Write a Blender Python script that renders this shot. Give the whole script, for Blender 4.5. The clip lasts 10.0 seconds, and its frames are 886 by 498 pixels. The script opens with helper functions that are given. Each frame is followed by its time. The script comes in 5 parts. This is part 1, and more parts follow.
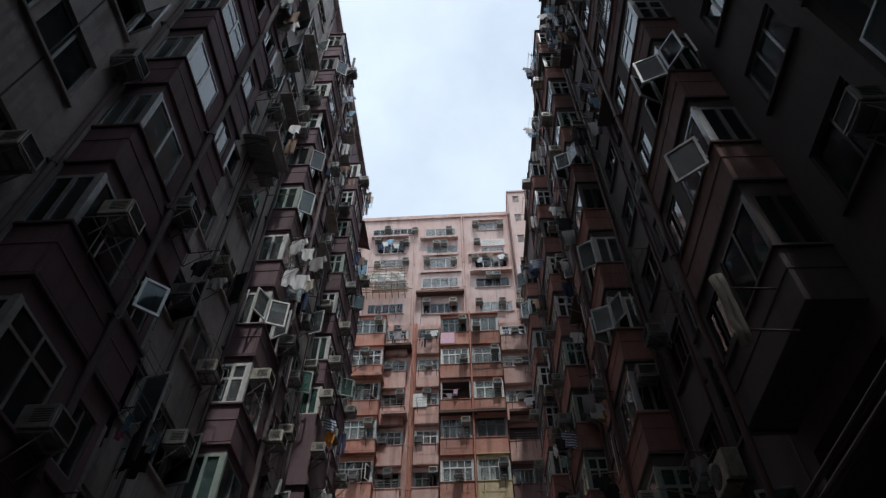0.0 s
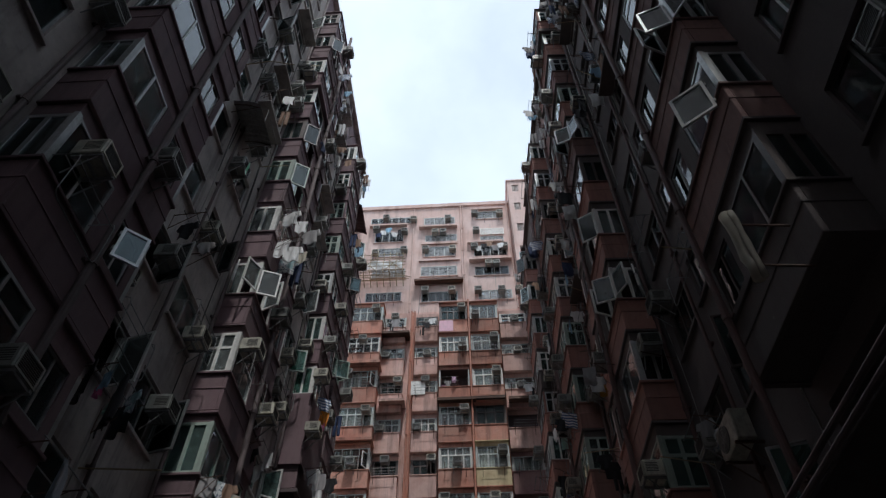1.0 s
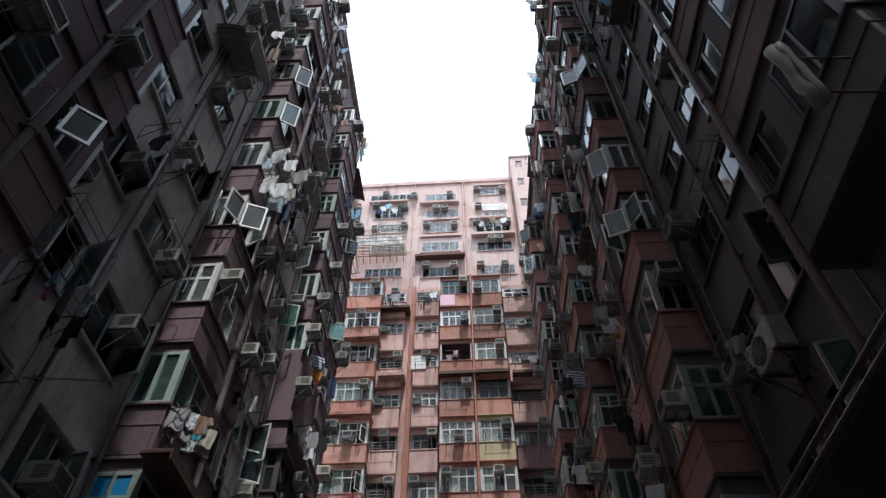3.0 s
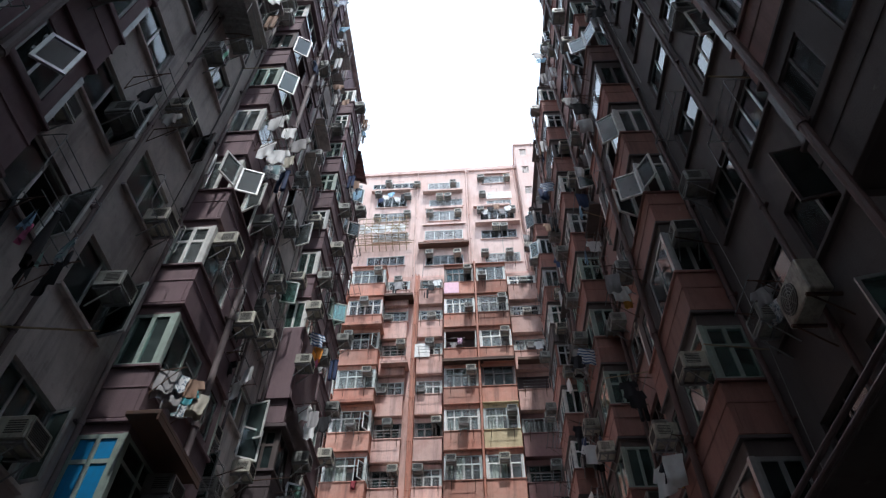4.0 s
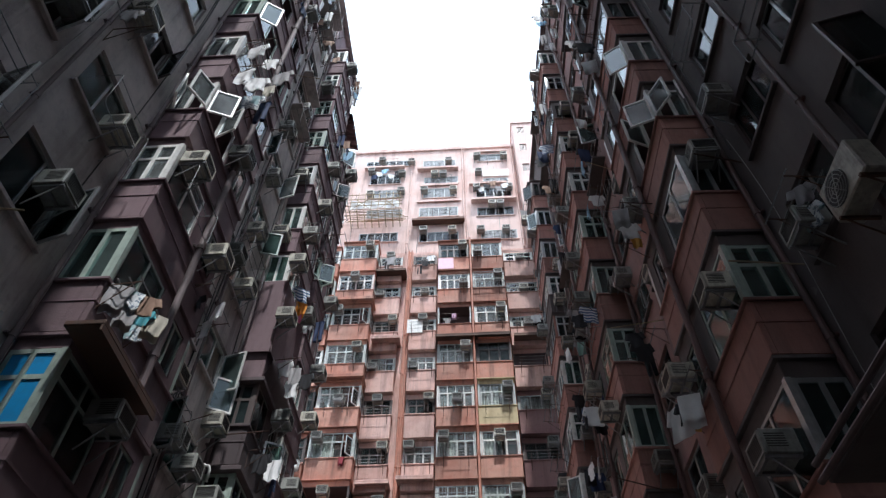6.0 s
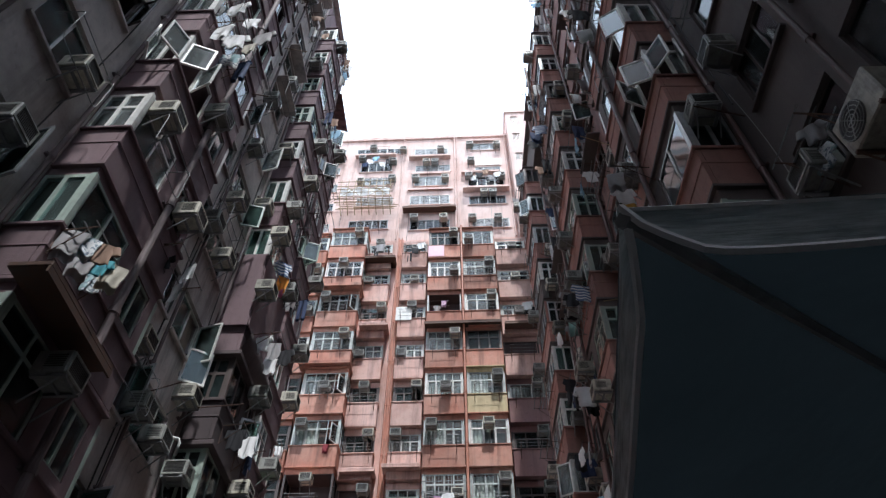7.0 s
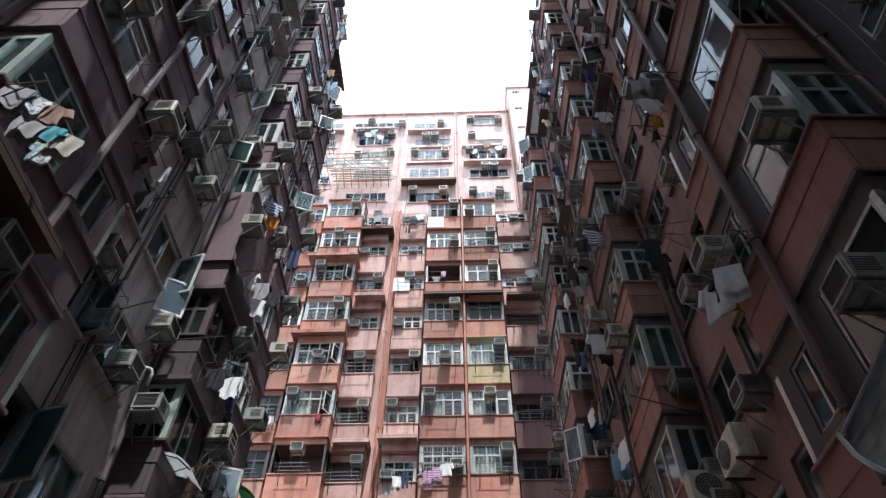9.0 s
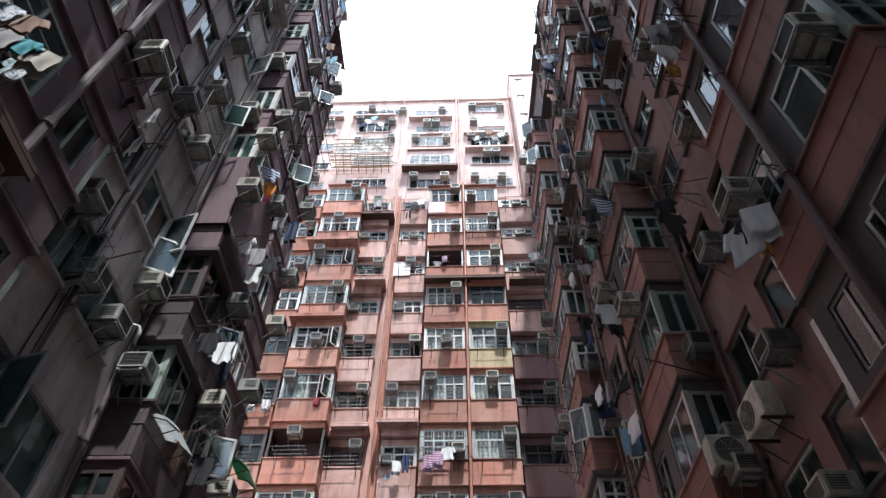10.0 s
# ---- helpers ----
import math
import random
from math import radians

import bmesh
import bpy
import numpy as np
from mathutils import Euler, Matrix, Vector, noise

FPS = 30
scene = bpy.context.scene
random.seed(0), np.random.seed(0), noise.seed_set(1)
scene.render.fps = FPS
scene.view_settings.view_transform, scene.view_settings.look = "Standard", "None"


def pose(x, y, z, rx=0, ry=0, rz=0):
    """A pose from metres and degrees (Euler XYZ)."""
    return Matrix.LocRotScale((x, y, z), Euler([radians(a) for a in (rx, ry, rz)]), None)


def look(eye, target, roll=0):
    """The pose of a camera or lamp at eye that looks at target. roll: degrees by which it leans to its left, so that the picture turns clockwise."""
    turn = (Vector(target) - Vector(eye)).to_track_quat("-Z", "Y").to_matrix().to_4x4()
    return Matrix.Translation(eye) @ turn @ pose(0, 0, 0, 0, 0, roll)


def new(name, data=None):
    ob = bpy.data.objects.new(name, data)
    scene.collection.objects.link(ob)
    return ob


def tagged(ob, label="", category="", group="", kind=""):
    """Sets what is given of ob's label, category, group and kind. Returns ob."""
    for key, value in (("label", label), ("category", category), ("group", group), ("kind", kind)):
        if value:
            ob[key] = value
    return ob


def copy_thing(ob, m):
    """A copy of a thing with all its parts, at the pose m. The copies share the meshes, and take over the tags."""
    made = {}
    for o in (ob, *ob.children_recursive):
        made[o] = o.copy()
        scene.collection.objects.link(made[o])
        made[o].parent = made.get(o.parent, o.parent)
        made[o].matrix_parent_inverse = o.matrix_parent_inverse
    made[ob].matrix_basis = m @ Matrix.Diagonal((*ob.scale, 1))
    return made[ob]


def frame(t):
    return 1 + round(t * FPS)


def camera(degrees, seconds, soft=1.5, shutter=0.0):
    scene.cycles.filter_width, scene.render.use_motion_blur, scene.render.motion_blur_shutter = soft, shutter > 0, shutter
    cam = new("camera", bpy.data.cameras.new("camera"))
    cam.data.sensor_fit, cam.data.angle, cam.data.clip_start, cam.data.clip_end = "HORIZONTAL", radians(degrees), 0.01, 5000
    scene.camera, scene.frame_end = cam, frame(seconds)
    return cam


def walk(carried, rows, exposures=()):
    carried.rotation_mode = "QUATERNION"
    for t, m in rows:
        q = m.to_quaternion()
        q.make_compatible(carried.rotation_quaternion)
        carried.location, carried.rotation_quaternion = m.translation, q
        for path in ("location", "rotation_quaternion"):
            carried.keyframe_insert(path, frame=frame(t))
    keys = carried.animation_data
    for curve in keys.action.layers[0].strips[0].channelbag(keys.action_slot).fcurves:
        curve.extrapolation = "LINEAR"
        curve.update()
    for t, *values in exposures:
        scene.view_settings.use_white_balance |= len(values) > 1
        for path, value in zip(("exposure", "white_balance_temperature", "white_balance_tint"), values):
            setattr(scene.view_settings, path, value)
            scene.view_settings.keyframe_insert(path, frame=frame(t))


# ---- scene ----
cam = camera(67.0, 10.0, soft=1.3)
PATH = [
    (0, (1.029, -0.827, 1.650), (0.953, 0.455, 3.183), -0.06),
    (0.5, (1.051, -0.356, 1.605), (0.975, 0.927, 3.137), 0.05),
    (1, (1.063, 0.136, 1.546), (0.987, 1.420, 3.078), -0.04),
    (1.5, (1.077, 0.619, 1.499), (1.001, 1.904, 3.030), -0.05),
    (2, (1.076, 1.172, 1.453), (0.998, 2.457, 2.984), -0.06),
    (2.5, (1.056, 1.724, 1.476), (0.976, 3.010, 3.006), 0.02),
    (4, (0.933, 3.322, 1.503), (0.839, 4.607, 3.033), 0.24),
    (4.5, (0.856, 3.831, 1.544), (0.761, 5.117, 3.074), 0.23),
    (5, (0.824, 4.321, 1.564), (0.729, 5.606, 3.093), 0.29),
    (5.5, (0.835, 4.796, 1.567), (0.745, 6.082, 3.095), 0.31),
    (7, (0.963, 6.287, 1.673), (0.903, 7.576, 3.200), 0.23),
    (7.5, (0.994, 6.813, 1.664), (0.940, 8.102, 3.192), 0.22),
    (8, (0.935, 7.332, 1.690), (0.884, 8.622, 3.217), 0.26),
    (8.5, (0.831, 7.839, 1.690), (0.781, 9.130, 3.218), 0.28),
    (9, (0.751, 8.341, 1.687), (0.699, 9.632, 3.214), 0.46),
    (9.5, (0.671, 8.845, 1.671), (0.620, 10.136, 3.198), 0.56),
    (10, (0.619, 9.378, 1.650), (0.569, 10.667, 3.178), 0.62),
]
walk(cam, [(t, look(eye, target, roll)) for t, eye, target, roll in PATH],
     exposures=((0, -1.15, 5900, 10), (2.5, -0.47, 5800, 10), (4.5, 0.05, 5700, 10), (7, 0.16, 5700, 10), (10, 0.43, 5700, 10)))

# ---- world, sun ----
world = bpy.data.worlds.new("sky")
scene.world = world
world.use_nodes = True
wn, wl = world.node_tree.nodes, world.node_tree.links
wn.clear()
w_out = wn.new("ShaderNodeOutputWorld")
w_bg = wn.new("ShaderNodeBackground")
w_sky = wn.new("ShaderNodeTexSky")
w_sky.sky_type, w_sky.sun_disc = "NISHITA", False
w_sky.sun_elevation, w_sky.sun_rotation = radians(69), radians(193)
w_co = wn.new("ShaderNodeTexCoord")
w_no = wn.new("ShaderNodeTexNoise")
w_no.inputs["Scale"].default_value, w_no.inputs["Detail"].default_value, w_no.inputs["Roughness"].default_value = 2.6, 6, 0.55
w_ramp = wn.new("ShaderNodeValToRGB")
w_ramp.color_ramp.elements[0].position, w_ramp.color_ramp.elements[1].position = 0.34, 0.58
w_ramp.color_ramp.elements[0].color, w_ramp.color_ramp.elements[1].color = (0.74, 0.74, 0.74, 1), (1, 1, 1, 1)
w_gain = wn.new("ShaderNodeMix")
w_gain.data_type, w_gain.blend_type = "RGBA", "MULTIPLY"
w_gain.inputs["Factor"].default_value = 1.0
w_gain.inputs["B"].default_value = (0.12, 0.12, 0.12, 1)
w_mix = wn.new("ShaderNodeMix")
w_mix.data_type = "RGBA"
w_mix.inputs["B"].default_value = (0.895, 0.975, 1.03, 1)
w_bg.inputs["Strength"].default_value = 2.15
wl.new(w_co.outputs["Generated"], w_no.inputs["Vector"])
wl.new(w_no.outputs["Fac"], w_ramp.inputs["Fac"])
wl.new(w_sky.outputs["Color"], w_gain.inputs["A"])
wl.new(w_ramp.outputs["Color"], w_mix.inputs["Factor"])
wl.new(w_gain.outputs["Result"], w_mix.inputs["A"])
wl.new(w_mix.outputs["Result"], w_bg.inputs["Color"])
wl.new(w_bg.outputs["Background"], w_out.inputs["Surface"])

sun_data = bpy.data.lights.new("sun", "SUN")
sun_data.energy, sun_data.angle, sun_data.color = 5.0, radians(1.8), (1.0, 0.93, 0.84)
sun = new("sun", sun_data)
sun.matrix_world = look((0, -20, 60), (0 - 0.08 * 10, -20 + 0.35 * 10, 60 - 0.93 * 10))

# ---- materials ----
def nodes_of(name):
    m = bpy.data.materials.new(name)
    m.use_nodes = True
    n, l = m.node_tree.nodes, m.node_tree.links
    return m, n, l, n["Principled BSDF"]


def mixed(n, l, fac, a, b, blend="MIX"):
    """A colour mix; fac, a and b are sockets or values."""
    k = n.new("ShaderNodeMix")
    k.data_type, k.blend_type = "RGBA", blend
    for key, v in (("Factor", fac), ("A", a), ("B", b)):
        if isinstance(v, bpy.types.NodeSocket):
            l.new(v, k.inputs[key])
        else:
            k.inputs[key].default_value = v if key == "Factor" else (*v, 1)
    return k.outputs["Result"]


def noise_of(n, l, vec, scale, detail=4, rough=0.6, lo=0.35, hi=0.65):
    t = n.new("ShaderNodeTexNoise")
    t.inputs["Scale"].default_value, t.inputs["Detail"].default_value, t.inputs["Roughness"].default_value = scale, detail, rough
    l.new(vec, t.inputs["Vector"])
    r = n.new("ShaderNodeMapRange")
    r.inputs["From Min"].default_value, r.inputs["From Max"].default_value = lo, hi
    l.new(t.outputs["Fac"], r.inputs["Value"])
    return r.outputs["Result"]


def stretched(n, l, vec, sx, sy, sz):
    k = n.new("ShaderNodeMapping")
    k.inputs["Scale"].default_value = (sx, sy, sz)
    l.new(vec, k.inputs["Vector"])
    return k.outputs["Vector"]


def scaled(n, l, sock, f):
    k = n.new("ShaderNodeMath")
    k.operation = "MULTIPLY"
    l.new(sock, k.inputs[0])
    k.inputs[1].default_value = f
    return k.outputs["Value"]


def bumped(n, l, bs, h, strength, dist):
    b = n.new("ShaderNodeBump")
    b.inputs["Strength"].default_value, b.inputs["Distance"].default_value = strength, dist
    l.new(h, b.inputs["Height"])
    l.new(b.outputs["Normal"], bs.inputs["Normal"])


def render_wall(name, base, patch, grime, tint=0.25, streak=0.55, patchy=0.6):
    """Painted, weathered cement render: patches, rain streaks, grime, grain."""
    m, n, l, bs = nodes_of(name)
    pos = n.new("ShaderNodeNewGeometry").outputs["Position"]
    big = noise_of(n, l, pos, 0.45, 5, 0.65, 0.42, 0.62)
    col = mixed(n, l, scaled(n, l, big, patchy), base, patch)
    run = noise_of(n, l, stretched(n, l, pos, 1.5, 1.5, 0.16), 1.6, 5, 0.6, 0.5, 0.74)
    col = mixed(n, l, scaled(n, l, run, streak), col, grime)
    spot = noise_of(n, l, pos, 5.0, 4, 0.7, 0.55, 0.8)
    col = mixed(n, l, scaled(n, l, spot, 0.45), col, grime)
    drip = noise_of(n, l, stretched(n, l, pos, 3.1, 3.1, 0.3), 1.1, 6, 0.68, 0.54, 0.78)
    col = mixed(n, l, scaled(n, l, drip, streak * 0.5), col, grime)
    soot = noise_of(n, l, stretched(n, l, pos, 0.8, 0.8, 0.5), 0.8, 6, 0.7, 0.5, 0.7)
    col = mixed(n, l, scaled(n, l, soot, streak * 0.45), col, tuple(0.5 * (g + b) for g, b in zip(grime, base)))
    pale = noise_of(n, l, stretched(n, l, pos, 1, 1, 0.55), 1.1, 6, 0.7, 0.56, 0.66)
    col = mixed(n, l, scaled(n, l, pale, 0.35 * patchy), col, tuple(min(1, c * 1.18 + 0.03) for c in base))
    chip = noise_of(n, l, stretched(n, l, pos, 1, 1, 0.7), 2.3, 6, 0.7, 0.66, 0.69)
    col = mixed(n, l, scaled(n, l, chip, 0.5), col, tuple(min(1, c * 1.25 + 0.06) for c in patch))
    oi = n.new("ShaderNodeObjectInfo")
    hs = n.new("ShaderNodeHueSaturation")
    r = n.new("ShaderNodeMapRange")
    r.inputs["To Min"].default_value, r.inputs["To Max"].default_value = 1 - tint, 1 + tint
    l.new(oi.outputs["Random"], r.inputs["Value"])
    l.new(r.outputs["Result"], hs.inputs["Value"])
    l.new(col, hs.inputs["Color"])
    l.new(hs.outputs["Color"], bs.inputs["Base Color"])
    bs.inputs["Roughness"].default_value = 0.88
    bumped(n, l, bs, noise_of(n, l, pos, 26, 5, 0.7, 0.2, 0.8), 0.35, 0.01)
    return m


def paint(name, col, rough=0.5, metal=0.0, dirt=0.45, tint=0.2, scale=7.0, dirt_col=(0.07, 0.06, 0.05)):
    """Painted or bare metal, plastic: dirt in two sizes."""
    m, n, l, bs = nodes_of(name)
    pos = n.new("ShaderNodeNewGeometry").outputs["Position"]
    c = mixed(n, l, scaled(n, l, noise_of(n, l, pos, scale, 5, 0.65, 0.42, 0.75), dirt), col, dirt_col)
    c = mixed(n, l, scaled(n, l, noise_of(n, l, stretched(n, l, pos, 6, 6, 0.6), scale * 0.5, 4, 0.6, 0.5, 0.75), dirt * 0.7), c, dirt_col)
    oi = n.new("ShaderNodeObjectInfo")
    hs = n.new("ShaderNodeHueSaturation")
    r = n.new("ShaderNodeMapRange")
    r.inputs["To Min"].default_value, r.inputs["To Max"].default_value = 1 - tint, 1 + tint
    l.new(oi.outputs["Random"], r.inputs["Value"])
    l.new(r.outputs["Result"], hs.inputs["Value"])
    l.new(c, hs.inputs["Color"])
    l.new(hs.outputs["Color"], bs.inputs["Base Color"])
    bs.inputs["Roughness"].default_value, bs.inputs["Metallic"].default_value = rough, metal
    bumped(n, l, bs, noise_of(n, l, pos, 40, 3, 0.6, 0.2, 0.8), 0.15, 0.004)
    return m


def cloth(name, a, b=None, stripes=0.0, axis=2):
    """Woven cloth, plain or with stripes along one axis of its own."""
    m, n, l, bs = nodes_of(name)
    co = n.new("ShaderNodeTexCoord").outputs["Object"]
    col = mixed(n, l, scaled(n, l, noise_of(n, l, co, 6, 3), 0.35), a, tuple(c * 0.72 for c in a))
    if b and stripes:
        s = n.new("ShaderNodeSeparateXYZ")
        l.new(co, s.inputs[0])
        w = n.new("ShaderNodeMath")
        w.operation = "MULTIPLY"
        w.inputs[1].default_value = stripes
        l.new(s.outputs[axis], w.inputs[0])
        f = n.new("ShaderNodeMath")
        f.operation = "FRACT"
        l.new(w.outputs[0], f.inputs[0])
        g = n.new("ShaderNodeMath")
        g.operation = "GREATER_THAN"
        g.inputs[1].default_value = 0.5
        l.new(f.outputs[0], g.inputs[0])
        col = mixed(n, l, g.outputs[0], col, b)
    l.new(col, bs.inputs["Base Color"])
    bs.inputs["Roughness"].default_value = 0.9
    bumped(n, l, bs, noise_of(n, l, co, 120, 2), 0.2, 0.002)
    return m


def printed(name):
    """White cloth with a small dark print."""
    m, n, l, bs = nodes_of(name)
    co = n.new("ShaderNodeTexCoord").outputs["Object"]
    col = mixed(n, l, noise_of(n, l, co, 16, 3, 0.6, 0.48, 0.56), (0.66, 0.68, 0.68), (0.16, 0.20, 0.25))
    col = mixed(n, l, noise_of(n, l, co, 5, 2, 0.5, 0.55, 0.62), col, (0.30, 0.44, 0.46))
    l.new(col, bs.inputs["Base Color"])
    bs.inputs["Roughness"].default_value = 0.9
    return m


def thin_canvas(name, col):
    """Tent cloth that lets a little daylight through."""
    m, n, l, bs = nodes_of(name)
    pos = n.new("ShaderNodeNewGeometry").outputs["Position"]
    c = mixed(n, l, scaled(n, l, noise_of(n, l, pos, 2.5, 4), 0.5), col, tuple(v * 0.7 for v in col))
    l.new(c, bs.inputs["Base Color"])
    bs.inputs["Roughness"].default_value = 0.85
    bumped(n, l, bs, noise_of(n, l, pos, 3.0, 3), 0.3, 0.03)
    tl, mx = n.new("ShaderNodeBsdfTranslucent"), n.new("ShaderNodeMixShader")
    l.new(c, tl.inputs["Color"])
    mx.inputs[0].default_value = 0.65
    l.new(bs.outputs[0], mx.inputs[1])
    l.new(tl.outputs[0], mx.inputs[2])
    l.new(mx.outputs[0], n["Material Output"].inputs["Surface"])
    return m


def film(name):
    """Wrinkled clear plastic: mostly see-through, a little milky."""
    m, n, l, bs = nodes_of(name)
    out = n["Material Output"]
    n.remove(bs)
    pos = n.new("ShaderNodeNewGeometry").outputs["Position"]
    tr, di, mx = n.new("ShaderNodeBsdfTransparent"), n.new("ShaderNodeBsdfTranslucent"), n.new("ShaderNodeMixShader")
    tr.inputs["Color"].default_value, di.inputs["Color"].default_value = (0.86, 0.90, 0.90, 1), (0.75, 0.80, 0.80, 1)
    l.new(scaled(n, l, noise_of(n, l, stretched(n, l, pos, 3, 3, 14), 4, 4, 0.6, 0.15, 0.65), 0.75), mx.inputs[0])
    l.new(tr.outputs[0], mx.inputs[1])
    l.new(di.outputs[0], mx.inputs[2])
    gl, top = n.new("ShaderNodeBsdfGlossy"), n.new("ShaderNodeMixShader")
    gl.inputs["Roughness"].default_value, gl.inputs["Color"].default_value = 0.3, (0.9, 0.97, 0.95, 1)
    crease = n.new("ShaderNodeBump")
    crease.inputs["Strength"].default_value, crease.inputs["Distance"].default_value = 0.6, 0.03
    l.new(noise_of(n, l, stretched(n, l, pos, 2, 2, 18), 3, 4), crease.inputs["Height"])
    l.new(crease.outputs["Normal"], gl.inputs["Normal"])
    top.inputs[0].default_value = 0.13
    l.new(mx.outputs[0], top.inputs[1])
    l.new(gl.outputs[0], top.inputs[2])
    l.new(top.outputs[0], out.inputs["Surface"])
    return m


def glass(name, tint=(0.75, 0.85, 0.82), haze=0.06, ior=1.6):
    """A dusty window pane: clear sheet with gloss by Fresnel and a thin film of dirt."""
    m, n, l, bs = nodes_of(name)
    out = n["Material Output"]
    n.remove(bs)
    tr, gl, di = n.new("ShaderNodeBsdfTransparent"), n.new("ShaderNodeBsdfGlossy"), n.new("ShaderNodeBsdfDiffuse")
    tr.inputs["Color"].default_value = (*tint, 1)
    gl.inputs["Roughness"].default_value = 0.04
    gl.inputs["Color"].default_value = (0.95, 0.97, 1, 1)
    di.inputs["Color"].default_value = (*[0.45 * t for t in tint], 1)
    pos = n.new("ShaderNodeNewGeometry").outputs["Position"]
    fr = n.new("ShaderNodeFresnel")
    fr.inputs["IOR"].default_value = ior
    bm_ = n.new("ShaderNodeBump")
    bm_.inputs["Strength"].default_value, bm_.inputs["Distance"].default_value = 0.08, 0.02
    l.new(noise_of(n, l, pos, 1.3, 1), bm_.inputs["Height"])
    l.new(bm_.outputs["Normal"], gl.inputs["Normal"])
    s1, s2 = n.new("ShaderNodeMixShader"), n.new("ShaderNodeMixShader")
    l.new(scaled(n, l, noise_of(n, l, pos, 4, 5, 0.6, 0.2, 0.8), haze * 2), s1.inputs[0])
    l.new(tr.outputs[0], s1.inputs[1])
    l.new(di.outputs[0], s1.inputs[2])
    l.new(fr.outputs[0], s2.inputs[0])
    l.new(s1.outputs[0], s2.inputs[1])
    l.new(gl.outputs[0], s2.inputs[2])
    l.new(s2.outputs[0], out.inputs["Surface"])
    return m


